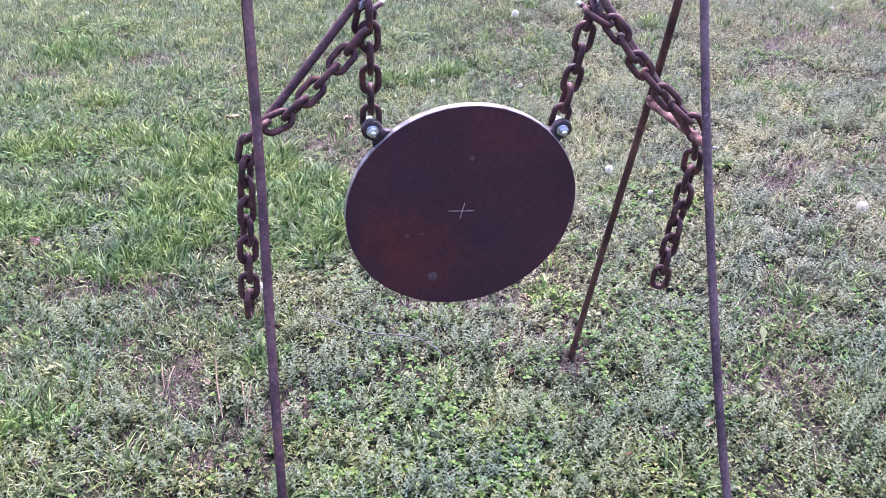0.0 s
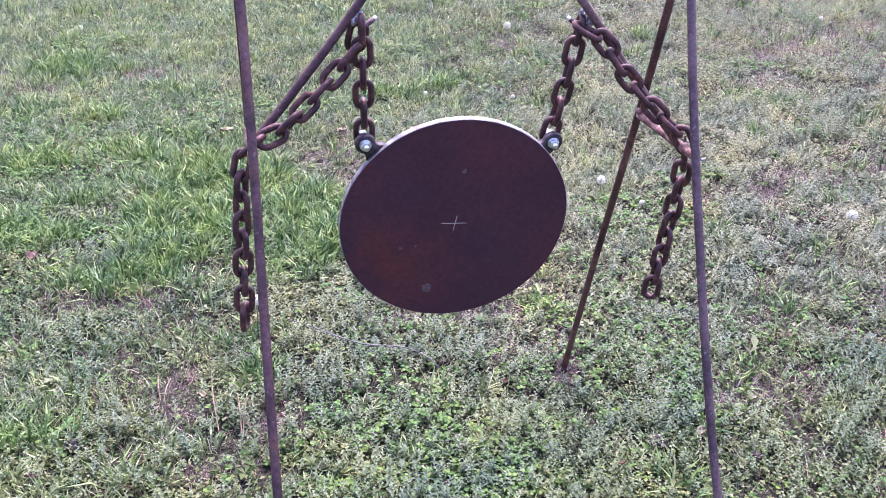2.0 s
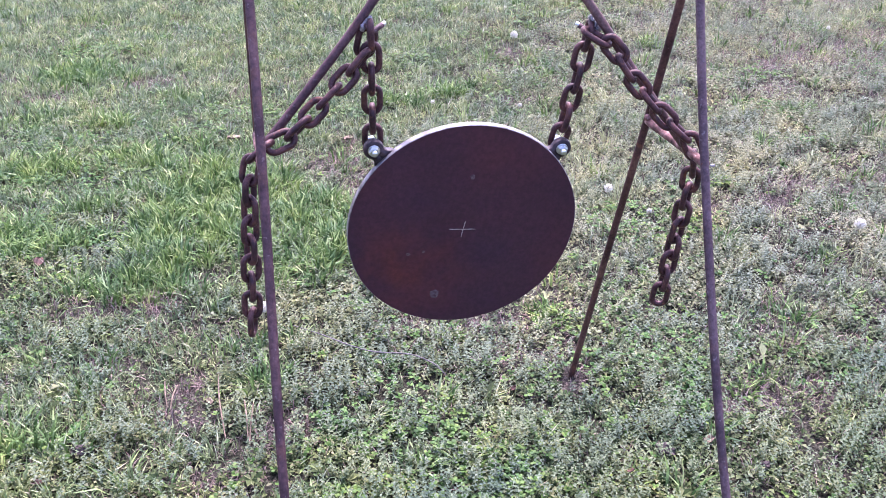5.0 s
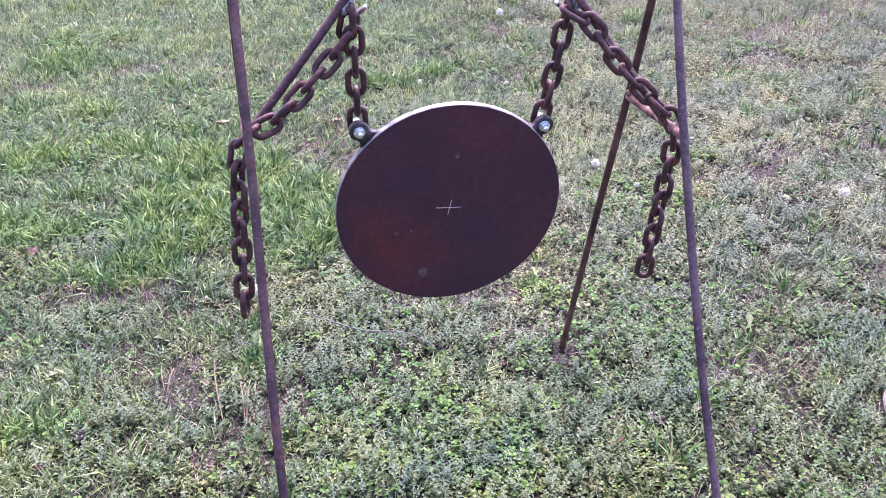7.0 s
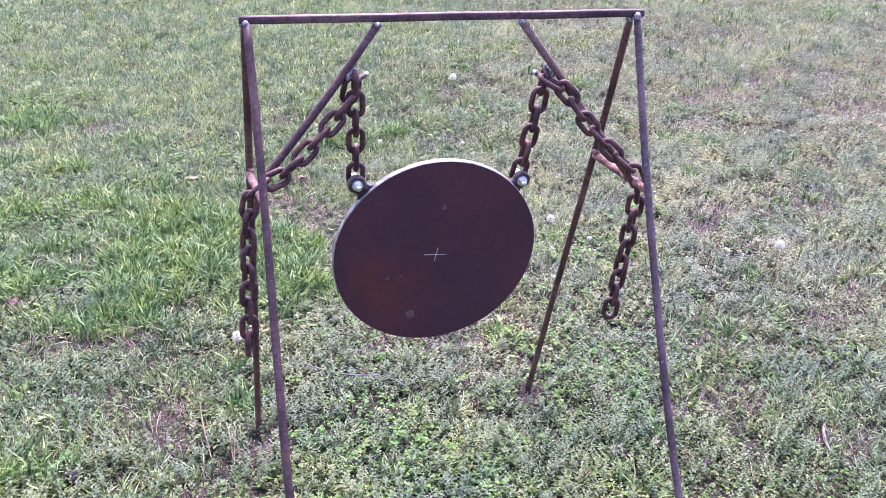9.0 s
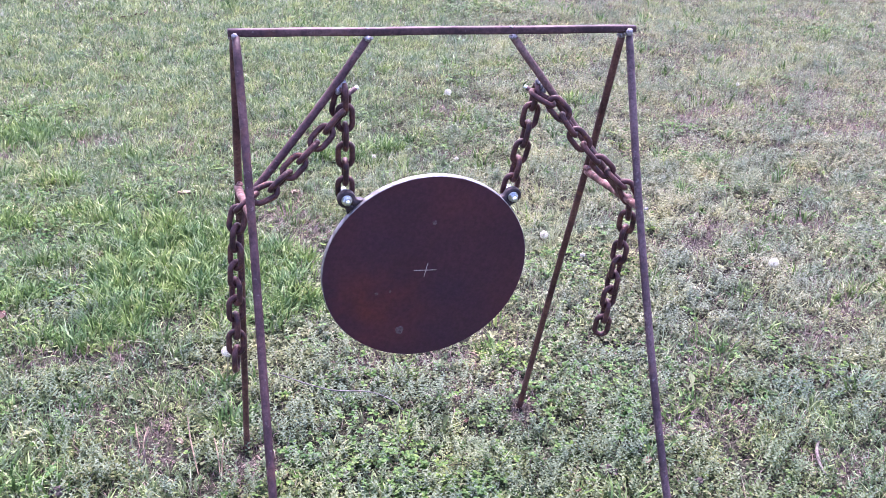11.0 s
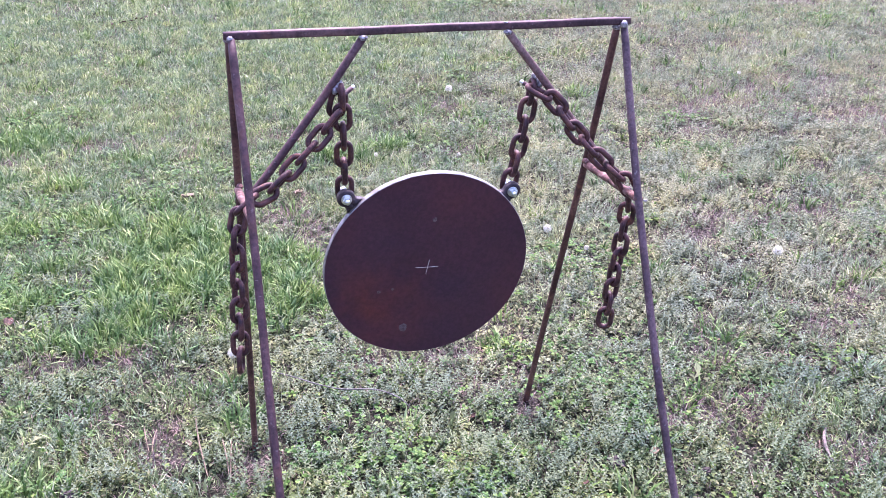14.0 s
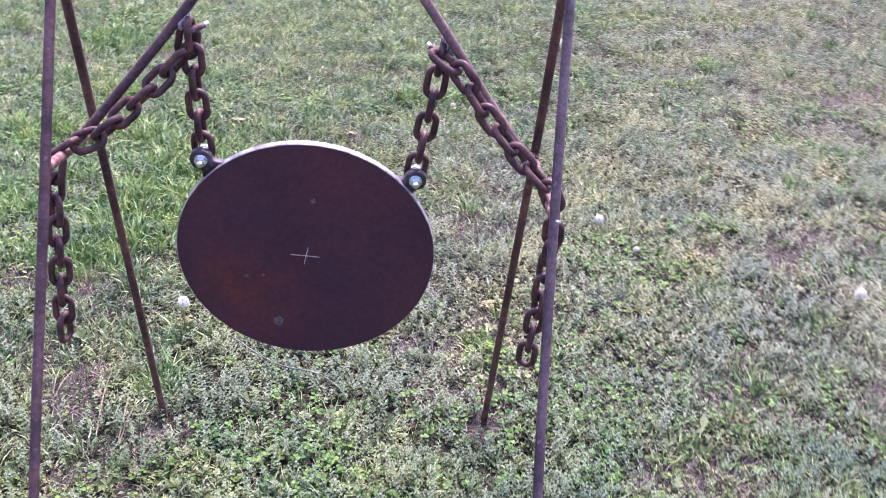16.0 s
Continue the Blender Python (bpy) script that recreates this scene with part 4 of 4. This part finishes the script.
def tussocks(cover, x, y, each, spread, length, width, lean):
    """Bunches of blades that fan out from their middles."""
    n = len(x)
    if not n:
        return
    big = np.repeat(R.uniform(0.65, 1.3, n), each)
    a, r = R.uniform(0, 2 * np.pi, n * each), np.sqrt(R.uniform(0, 1, n * each))
    px, py = np.repeat(x, each) + np.cos(a) * r * spread * big, np.repeat(y, each) + np.sin(a) * r * spread * big
    blades(cover, px, py, length * big, width, lean * (0.45 + 0.55 * r), az=a + R.uniform(-0.7, 0.7, n * each))


def tufts(x, y, scale, seed, edge=0.45):
    """Uneven clumping: 0 in the gaps, 1 in the clumps."""
    return soft(0.65 * vnoise(x, y, scale, seed) + 0.35 * vnoise(x, y, scale * 2.7, seed + 1), edge, 0.06)


# bands of depth: (from, to, grass, sprigs, clover, straw, ground leaves, tussocks per square metre, size factor)
BANDS = [(-0.45, 1.0, 17000, 5400, 3700, 16000, 14500, 230, 1.0), (1.0, 2.0, 16000, 4600, 3400, 13000, 12500, 250, 1.03), (2.0, 3.2, 15000, 3200, 2700, 9500, 9000, 230, 1.1), (3.2, 5.0, 13500, 2200, 1400, 5500, 6000, 190, 1.25), (5.0, 7.0, 6500, 850, 150, 2000, 2600, 90, 1.8)]
for y0, y1, ng, nw, nc, ns, nl, nt, big in BANDS:
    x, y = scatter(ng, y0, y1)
    lush, lawn, bare, yellow = kinds(x, y)
    clump = tufts(x, y, 10, 51, 0.50)
    gx1, gy1 = thin(x, y, np.clip(0.30 + 0.6 * lawn, 0, 1) * (1 - 0.6 * bare) * (1 - 0.3 * lush) * (0.16 + 0.44 * lawn + (0.84 - 0.44 * lawn) * clump))
    tall = 0.55 + 0.9 * vnoise(gx1, gy1, 6, 53)
    blades(grass, gx1, gy1, 0.036 * (0.7 + 0.3 * big) * tall, 0.0034 * big, 0.92)
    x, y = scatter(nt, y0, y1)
    lush, lawn, bare, yellow = kinds(x, y)
    tx, ty = thin(x, y, np.clip(0.06 + 0.8 * lawn, 0, 1) * (1 - 0.8 * bare) * (1 - lush))
    tussocks(grass, tx, ty, 26 if y1 < 4 else 18, 0.026 * big, 0.043 * (0.7 + 0.3 * big), 0.0047 * big, 1.0)
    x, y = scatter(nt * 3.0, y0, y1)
    lush, lawn, bare, yellow = kinds(x, y)
    tx, ty = thin(x, y, np.clip(lush + 0.02, 0, 1))
    tussocks(green, tx, ty, 26, 0.034, 0.060, 0.0060 * big, 1.05)
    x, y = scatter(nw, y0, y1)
    lush, lawn, bare, yellow = kinds(x, y)
    clump = tufts(x, y, 11, 55, 0.42)
    spiky = vnoise(x, y, 5, 58)
    trod = sum(np.exp(-((x - fx) ** 2 + (y - fy) ** 2) / 0.0016) for fx, fy in FEET)
    keep = R.rand(len(x)) < (1 - 0.85 * trod) * (1 - 0.72 * lawn) * (1 - 0.55 * bare) * (1 - 0.8 * lush) * (0.08 + 0.92 * clump)
    tall = keep & (R.rand(len(x)) < 0.24 + 0.3 * patches(x, y, [(0.05, 0.15, 0.45, 0.3)]) + 0.6 * soft(spiky + 0.12 * np.clip(x - 0.5, 0, 1.5), 0.52, 0.06))
    low = keep & ~tall
    sprigs(weeds, weeds, x[low], y[low], 0.026 * (0.5 + vnoise(x[low], y[low], 8, 57)), 4, 0.0116 * big)
    sprigs(weeds, tips, x[tall], y[tall], 0.052 * (0.55 + 0.8 * vnoise(x[tall], y[tall], 8, 57)), 7 if y1 <= 2 else 5, 0.0092 * big, 4 if y1 <= 2 else 3, True)
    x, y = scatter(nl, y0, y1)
    lush, lawn, bare, yellow = kinds(x, y)
    lx, ly = thin(x, y, (1 - 0.8 * lawn) * (1 - 0.6 * bare) * (1 - 0.8 * lush) * (0.18 + 0.82 * tufts(x, y, 11, 55, 0.44)))
    n = len(lx)
    ln = 0.0112 * big * R.uniform(0.6, 1.5, n)
    leaves(weeds, np.stack([lx, ly, lie(lx, ly) + R.uniform(0.001, 0.020, n)], -1), R.uniform(0, 2 * np.pi, n), R.uniform(-0.3, 0.7, n), ln, ln * R.uniform(0.4, 0.75, n))
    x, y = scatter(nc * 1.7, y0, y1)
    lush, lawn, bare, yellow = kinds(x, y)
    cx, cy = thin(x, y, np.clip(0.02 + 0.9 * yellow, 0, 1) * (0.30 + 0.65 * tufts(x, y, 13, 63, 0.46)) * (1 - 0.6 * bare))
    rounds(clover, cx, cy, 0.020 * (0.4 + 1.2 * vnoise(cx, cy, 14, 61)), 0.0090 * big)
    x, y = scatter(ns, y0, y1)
    lush, lawn, bare, yellow = kinds(x, y)
    sx, sy = thin(x, y, np.clip(0.13 + 0.05 * soft(-x, 0.2, 0.15) + 0.05 * np.clip(y, 0, 2) + 0.13 * np.clip(x, 0, 2) + 0.95 * bare - 0.15 * lush - 0.1 * lawn + 0.35 * patches(x, y, SCRUB), 0, 1) * (0.45 + 0.55 * tufts(x, y, 8, 71)))
    half = len(sx) * 2 // 3
    blades(straw, sx[:half], sy[:half], 0.030 * (0.6 + 0.4 * big), 0.0019 * big, 0.98, 0.010)
    blades(straw, sx[half:], sy[half:], 0.024 * (0.6 + 0.4 * big), 0.0018 * big, 0.85, 0.0)
# scattered larger round-leaved plants
x, y = scatter(12, -0.4, 2.6)
for k in range(4):
    rounds(weeds, x + R.normal(0, 0.014, len(x)), y + R.normal(0, 0.014, len(x)), 0.022, 0.0085)
x, y = scatter(22, -0.4, 2.6)
for k in range(6):
    n = len(x)
    ln = R.uniform(0.016, 0.030, n)
    leaves(weeds, np.stack([x, y, lie(x, y) + 0.014], -1), k * 1.05 + R.uniform(0, 0.6, n), R.uniform(0.1, 0.6, n), ln, ln * R.uniform(0.45, 0.65, n))
# a few broad pale leaves standing up among the weeds
for cx, cy, many in ((-0.873, 0.509, 3), (-0.90, 0.40, 2), (0.80, 0.40, 5), (0.12, 0.34, 4), (-0.21, 0.40, 3)):
    ln = R.uniform(0.030, 0.050, many)
    leaves(weeds, np.stack([cx + R.normal(0, 0.012, many), cy + R.normal(0, 0.012, many), lie(np.full(many, cx), np.full(many, cy)) + 0.012], -1), R.uniform(0, 2 * np.pi, many), R.uniform(0.3, 0.9, many), ln, ln * 0.42)
# low broad-leaved rosettes
x, y = scatter(6, -0.4, 4.0)
for k in range(8):
    blades(green, x + R.uniform(-0.006, 0.006, len(x)), y + R.uniform(-0.006, 0.006, len(x)), 0.045, 0.009, 1.0, 0.004)
bare_attr = ground.data.attributes.new("bare", "FLOAT", "POINT")
bare_attr.data.foreach_set("value", np.clip(0.9 * kinds(X.ravel(), Y.ravel())[2] + 0.3 * soft(X.ravel(), 0.6, 0.3), 0, 1).astype(np.float32))
# coarser grass round about
off = np.maximum.reduce([-1.05 - 0.33 * np.maximum(Y, 0) - X, X - 1.2 - 0.68 * np.maximum(Y, 0), -0.4 - Y, Y - 6.6]).ravel()
turf_attr = ground.data.attributes.new("short_turf", "FLOAT", "POINT")
turf_attr.data.foreach_set("value", np.maximum(0.75 * np.clip(off / 0.5, 0, 1), 0.6 * soft(-0.40 + 0.36 * (Y - 1.0) - X, 0.0, 0.22).ravel() * soft(Y, 1.5, 0.3).ravel()).astype(np.float32))
def round_about(n):
    """Random places outside the camera's wedge of lawn, fewer with distance."""
    x, y = R.normal(0.6, 2.7, n), R.normal(0.8, 3.0, n)
    far = (x < -1.05 - 0.33 * np.maximum(y, 0)) | (x > 1.2 + 0.68 * np.maximum(y, 0)) | (y < -0.40) | (y > 6.6)
    return x[far], y[far]


x, y = round_about(130000)
lush, lawn, bare, yellow = kinds(x, y)
gx1, gy1 = thin(x, y, (0.35 + 0.65 * lawn) * (1 - 0.6 * bare))
blades(grass, gx1, gy1, 0.050, 0.0085, 0.92)
sx, sy = thin(x, y, 0.10 + 0.4 * bare)
blades(straw, sx, sy, 0.042, 0.0042, 0.98, 0.010)
x, y = round_about(95000)
lush, lawn, bare, yellow = kinds(x, y)
lx, ly = thin(x, y, (1 - 0.75 * lawn) * (1 - 0.6 * bare))
n = len(lx)
ln = R.uniform(0.014, 0.030, n)
leaves(weeds, np.stack([lx, ly, lie(lx, ly) + R.uniform(0.004, 0.030, n)], -1), R.uniform(0, 2 * np.pi, n), R.uniform(-0.3, 0.7, n), ln, ln * R.uniform(0.5, 0.8, n))
x, y = round_about(14000)
sprigs(weeds, tips, x, y, 0.050, 3, 0.022, 2, True)

green.link("lush_grass", LUSHGRASS, "lush clumps of fresh green coarse grass", "grass")
grass.link("lawn_grass", GRASS, "short yellowish-green grass blades of the lawn", "grass")
weeds.link("low_weeds", WEED, "dense low small-leaved weeds covering the lawn", "weeds")
tips.link("weed_tips", PALE, "pale grey-green tips of the low weeds", "weeds")
clover.link("clover", CLOVER, "yellow-green clover leaves among the weeds", "clover")
straw.link("dry_grass", STRAW, "dry straw-coloured dead grass lying on the soil", "dry grass")
